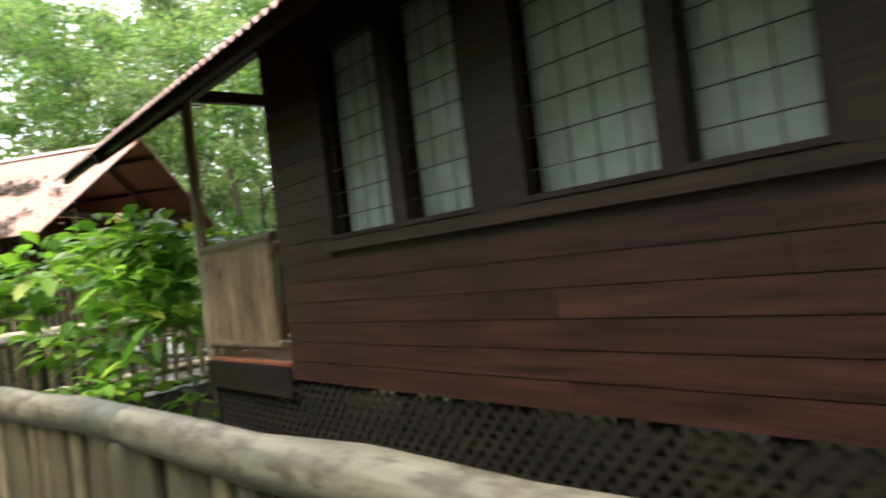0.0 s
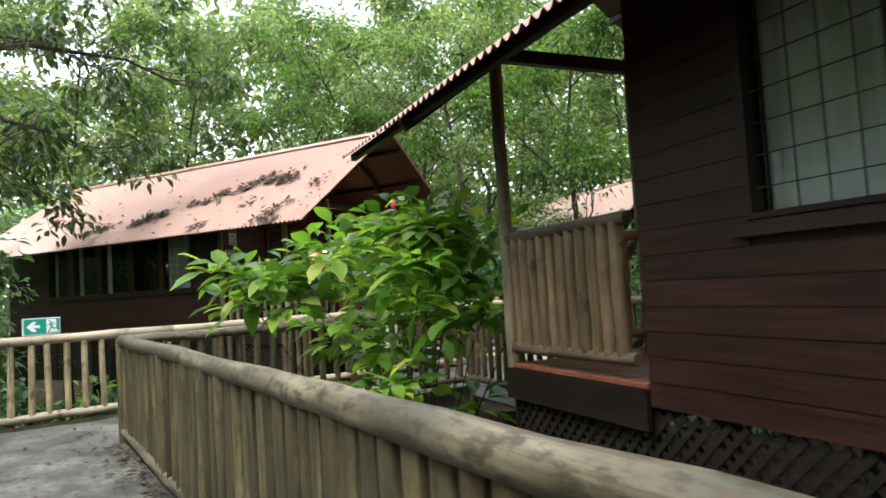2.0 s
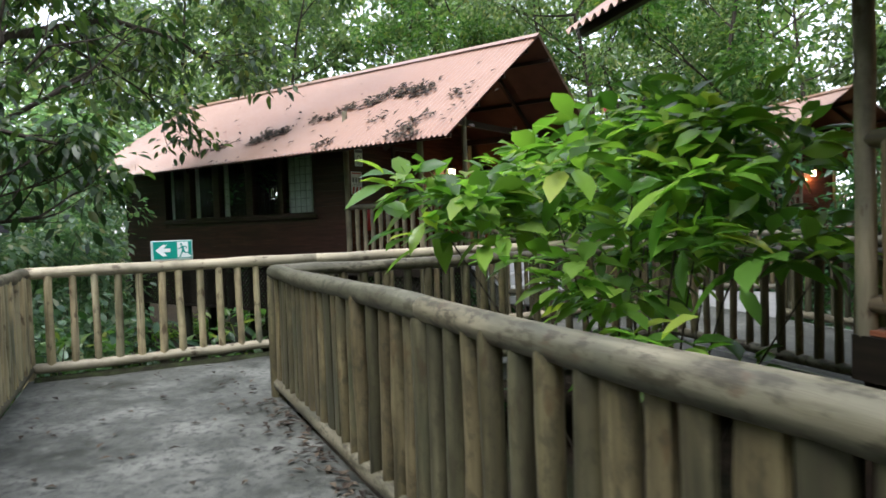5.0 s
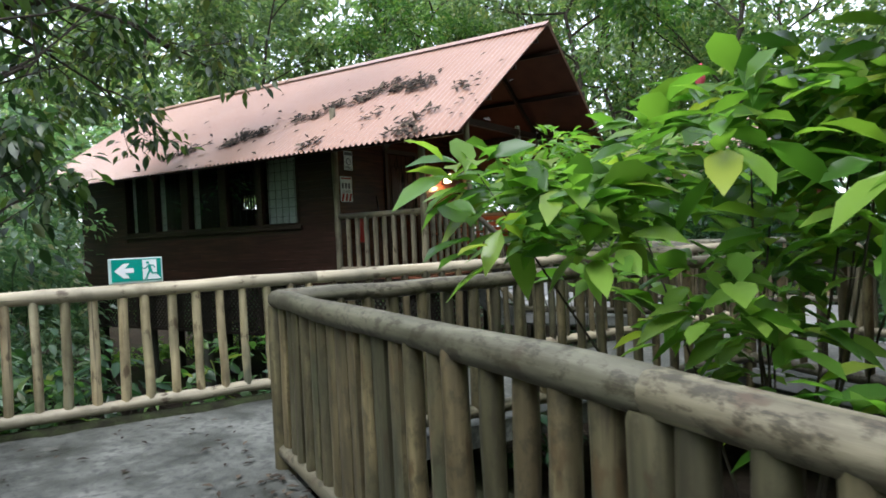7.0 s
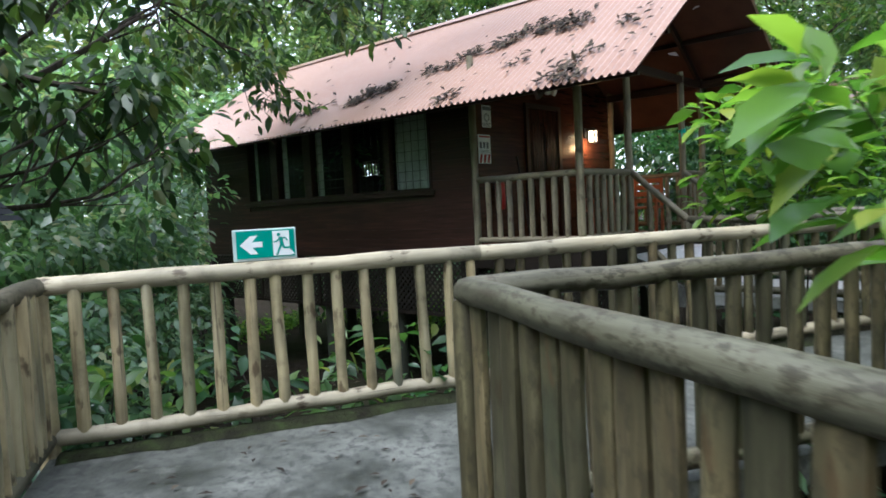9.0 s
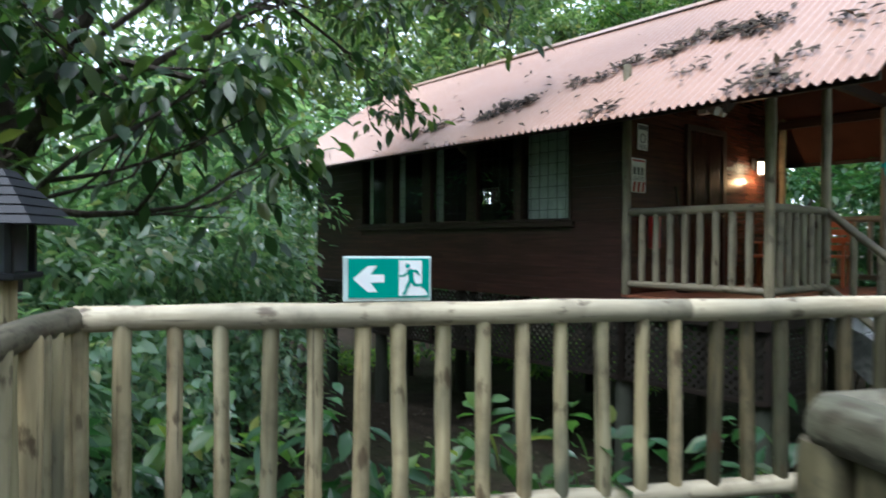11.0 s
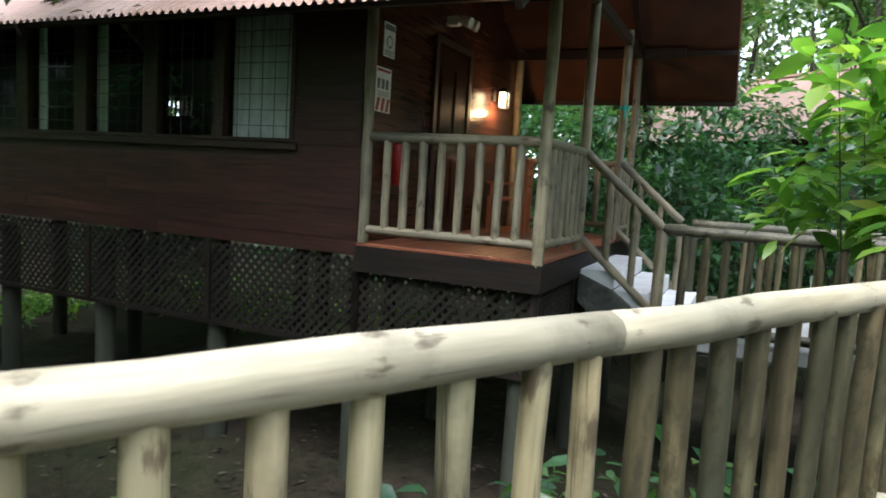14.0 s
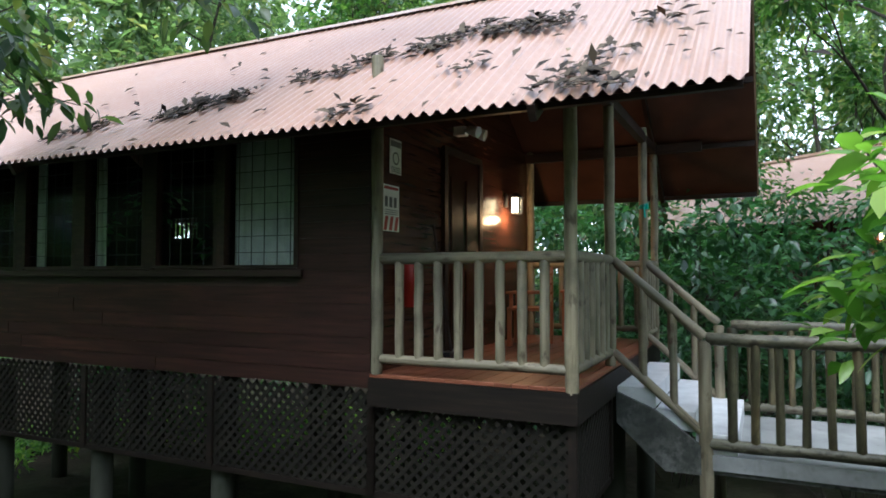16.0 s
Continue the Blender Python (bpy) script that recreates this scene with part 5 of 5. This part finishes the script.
part("door_panel", Geo().box(-0.157, 0.0165, 0.026, -0.051, 0.018, SH - 0.018).add([(-0.1575, 0.0178, 0.026), (-0.186, 0.0178, 0.030), (-0.168, 0.0178, 0.056), (-0.1575, 0.0178, 0.062)], [(0, 1, 2, 3)]), SIGN_WHITE, sign, "white doorway panel")
fig = Geo()
Y = 0.0195


def stroke(p, q_, w):
    one = Geo().beam((p[0], Y, p[1]), (q_[0], Y, q_[1]), w, 0.001, (0, 1, 0))
    part("pictogram_limb", one, SIGN_GREEN, sign, "green running pictogram")


ring = [(-0.090 + 0.0115 * math.cos(a * 0.524), Y, 0.162 + 0.0115 * math.sin(a * 0.524)) for a in range(12)]
fig.add(ring, [tuple(range(12))])
for p, q_, w in (((-0.100, 0.146), (-0.109, 0.096), 0.024), ((-0.098, 0.140), (-0.074, 0.118), 0.010), ((-0.076, 0.118), (-0.053, 0.116), 0.008), ((-0.105, 0.139), (-0.134, 0.139), 0.010), ((-0.132, 0.139), (-0.144, 0.120), 0.009), ((-0.106, 0.100), (-0.088, 0.066), 0.015), ((-0.088, 0.068), (-0.077, 0.034), 0.012), ((-0.078, 0.036), (-0.066, 0.036), 0.009), ((-0.110, 0.100), (-0.124, 0.072), 0.015), ((-0.122, 0.074), (-0.168, 0.076), 0.012)):
    stroke(p, q_, w)
part("pictogram_head", fig, SIGN_GREEN, sign, "green running pictogram")


# ---- walkway lantern ----
LX, LY = -11.16, -0.56
lan = empty("garden_lantern", Matrix.Translation((LX, LY, 1.17)) @ Matrix.Rotation(A7, 4, "Z"), "dark slate-roofed lantern on a pale wooden post", "lantern")
part("post", Geo().box(-0.07, -0.07, -1.75, 0.07, 0.07, 0.0, 0.01), BAL_Z, lan, "pale wooden post")
part("base", Geo().box(-0.15, -0.15, 0.001, 0.15, 0.15, 0.03, 0.006), BLACK, lan)
for a in (-1, 1):
    for c_ in (-1, 1):
        part("corner_bar", Geo().box(a * 0.115 - 0.014, c_ * 0.115 - 0.014, 0.031, a * 0.115 + 0.014, c_ * 0.115 + 0.014, 0.25), BLACK, lan)
part("lantern_glass", Geo().box(-0.10, -0.10, 0.035, 0.10, 0.10, 0.245), plain("smoky_glass", (0.10, 0.11, 0.12), 0.1, 0.5), lan)
rf = Geo()
tiers = 6
for i in range(tiers):
    a0, a1 = 0.27 - 0.035 * i, 0.27 - 0.035 * (i + 1)
    za, zb = 0.25 + 0.042 * i, 0.25 + 0.042 * (i + 1) - 0.008
    rf.add([(x * a0, y * a0, za) for x, y in ((-1, -1), (1, -1), (1, 1), (-1, 1))] + [(x * (a1 + 0.008), y * (a1 + 0.008), zb) for x, y in ((-1, -1), (1, -1), (1, 1), (-1, 1))], [(3, 2, 1, 0), (4, 5, 6, 7), (0, 1, 5, 4), (1, 2, 6, 5), (2, 3, 7, 6), (3, 0, 4, 7)])
part("lantern_roof", rf, SHINGLE, lan, "stepped slate grey roof")


# ---- porch things of the cabin by the sign ----
def on_c2(x, y, z, rz_=0):
    return C2 @ Matrix.Translation((x, y, z)) @ Matrix.Rotation(rz_, 4, "Z")


def notice(v0, v1, z0, z1, label, stripes):
    nt_ = empty("notice", on_c2(0.02, (v0 + v1) / 2, z0), label, "notice")
    w, h = (v1 - v0) / 2, z1 - z0
    part("sheet", Geo().box(0.0, -w, 0, 0.006, w, h), PAPER, nt_)
    if stripes:
        st = Geo()
        for i in range(3):
            y0 = -w + 0.006 + i * (2 * w - 0.01) / 3
            st.add([(0.0075, y0, 0.008), (0.0075, y0 + 0.055, 0.008), (0.0075, y0 + 0.088, 0.135), (0.0075, y0 + 0.033, 0.135)], [(0, 1, 2, 3)])
        part("hazard_stripes", st, RED, nt_, "red slanting stripes")
        for i in range(3):
            y0 = -w + 0.03 + i * (2 * w - 0.05) / 3
            part("picture_block", Geo().box(0.0065, y0, h * 0.52, 0.008, y0 + 0.05, h * 0.74), INK, nt_)
        part("heading_bar", Geo().box(0.0065, -w + 0.02, h * 0.9, 0.008, w - 0.02, h * 0.96), RED, nt_)
        for i in range(3):
            part("text_bar", Geo().box(0.0065, -w + 0.03, h * (0.36 + 0.045 * i), 0.008, w - 0.03, h * (0.375 + 0.045 * i)), INK, nt_)
    else:
        part("heading_bar", Geo().box(0.0065, -w + 0.01, h * 0.78, 0.008, w - 0.01, h * 0.95), INK, nt_)
        ring = [(0.008, 0.06 * math.cos(i * 0.3927), h * 0.45 + 0.06 * math.sin(i * 0.3927)) for i in range(16)] + [(0.008, 0.045 * math.cos(i * 0.3927), h * 0.45 + 0.045 * math.sin(i * 0.3927)) for i in range(16)]
        part("ring_mark", Geo().add(ring, [(i, (i + 1) % 16, 16 + (i + 1) % 16, 16 + i) for i in range(16)]), INK, nt_)
        for i in range(3):
            part("text_bar", Geo().box(0.0065, -w + 0.02, h * (0.05 + 0.06 * i), 0.008, w - 0.02, h * (0.075 + 0.06 * i)), INK, nt_)


notice(0.15, 0.44, 1.97, 2.39, "white notice with red hazard stripes on the cabin wall", True)
notice(0.27, 0.48, 2.50, 2.82, "small white and red notice on the cabin wall", False)

ex = empty("fire_extinguisher", on_c2(0.12, 0.50, 1.28), "red fire extinguisher hung on the cabin wall", "extinguisher")
part("bottle", Geo().pole([(0, 0, 0), (0, 0, 0.02), (0, 0, 0.38), (0, 0, 0.43), (0, 0, 0.46)], [0.06, 0.075, 0.075, 0.05, 0.02], 16), RED, ex, smooth=True)
part("valve", Geo().box(-0.02, -0.05, 0.46, 0.02, 0.05, 0.50, 0.004), BLACK, ex)
part("hose", Geo().pole([(0, 0.05, 0.48), (0.02, 0.10, 0.42), (0.03, 0.10, 0.2), (0.03, 0.09, 0.08)], [0.011] * 4, 8), BLACK, ex, smooth=True)
part("bracket", Geo().box(-0.10, -0.03, 0.30, -0.06, 0.03, 0.36), BLACK, ex)

fl = empty("flood_lamp", on_c2(0.30, 1.72, 3.10), "white twin-head emergency lamp above the cabin door", "lamp")
part("bracket", Geo().box(-0.29, -0.05, 0.0, -0.15, 0.05, 0.10, 0.008), SIGN_WHITE, fl)
for y0 in (-0.08, 0.08):
    part("lamp_head", Geo().pole([(-0.15, y0 * 0.5, 0.05), (-0.08, y0, 0.04), (0.0, y0 * 1.15, 0.01), (0.03, y0 * 1.2, 0.0)], [0.02, 0.045, 0.06, 0.062], 12), SIGN_WHITE, fl, smooth=True)


def chair(m, label):
    ch = empty("porch_chair", m, label, "chair", "porch chairs")
    for x in (-0.23, 0.23):
        for y in (-0.22, 0.22):
            part("leg", Geo().box(x - 0.025, y - 0.025, 0, x + 0.025, y + 0.025, 0.42 if y < 0 else 0.95, 0.004), ORANGE_WOOD, ch)
        part("armrest", Geo().box(x - 0.04, -0.26, 0.62, x + 0.04, 0.2, 0.65, 0.005), ORANGE_WOOD, ch)
        part("arm_post", Geo().box(x - 0.02, -0.22, 0.42, x + 0.02, -0.18, 0.62), ORANGE_WOOD, ch)
    part("seat", Geo().box(-0.26, -0.25, 0.42, 0.26, 0.195, 0.46, 0.006), ORANGE_WOOD, ch)
    for i in range(4):
        part("back_slat", Geo().box(-0.205, 0.205, 0.52 + i * 0.115, 0.205, 0.235, 0.60 + i * 0.115, 0.004), ORANGE_WOOD, ch)


chair(on_c2(0.95, 3.65, DECKZ, radians(10)), "orange-stained slatted wooden armchair on the porch")
chair(on_c2(0.5, 2.85, DECKZ, radians(-80)), "orange-stained slatted wooden armchair beside the cabin door")
bm_ = empty("broom", on_c2(0.10, 0.95, DECKZ), "dark broom leaning on the cabin wall", "broom")
part("broom_stick", Geo().pole([(0.22, 0.0, 0.10), (0.0, 0.05, 1.35)], [0.014, 0.014], 8), DARKWOOD, bm_, smooth=True)
part("broom_head", Geo().box(0.15, -0.16, 0.0, 0.28, 0.16, 0.11, 0.01), BLACK, bm_)
tag = empty("ribbon", on_c2(1.76, 3.33, 2.36), "green ribbon tied round a porch post", "ribbon")
part("band", Geo().pole([(0, 0, 0), (0, 0, 0.02), (0.004, 0, 0.045), (0, 0, 0.06)], [0.056, 0.061, 0.060, 0.055], 12, 0.04), SIGN_GREEN, tag, smooth=True)
part("loose_end", Geo().beam((0.02, -0.06, 0.03), (0.03, -0.068, -0.10), 0.028, 0.003), SIGN_GREEN, tag)
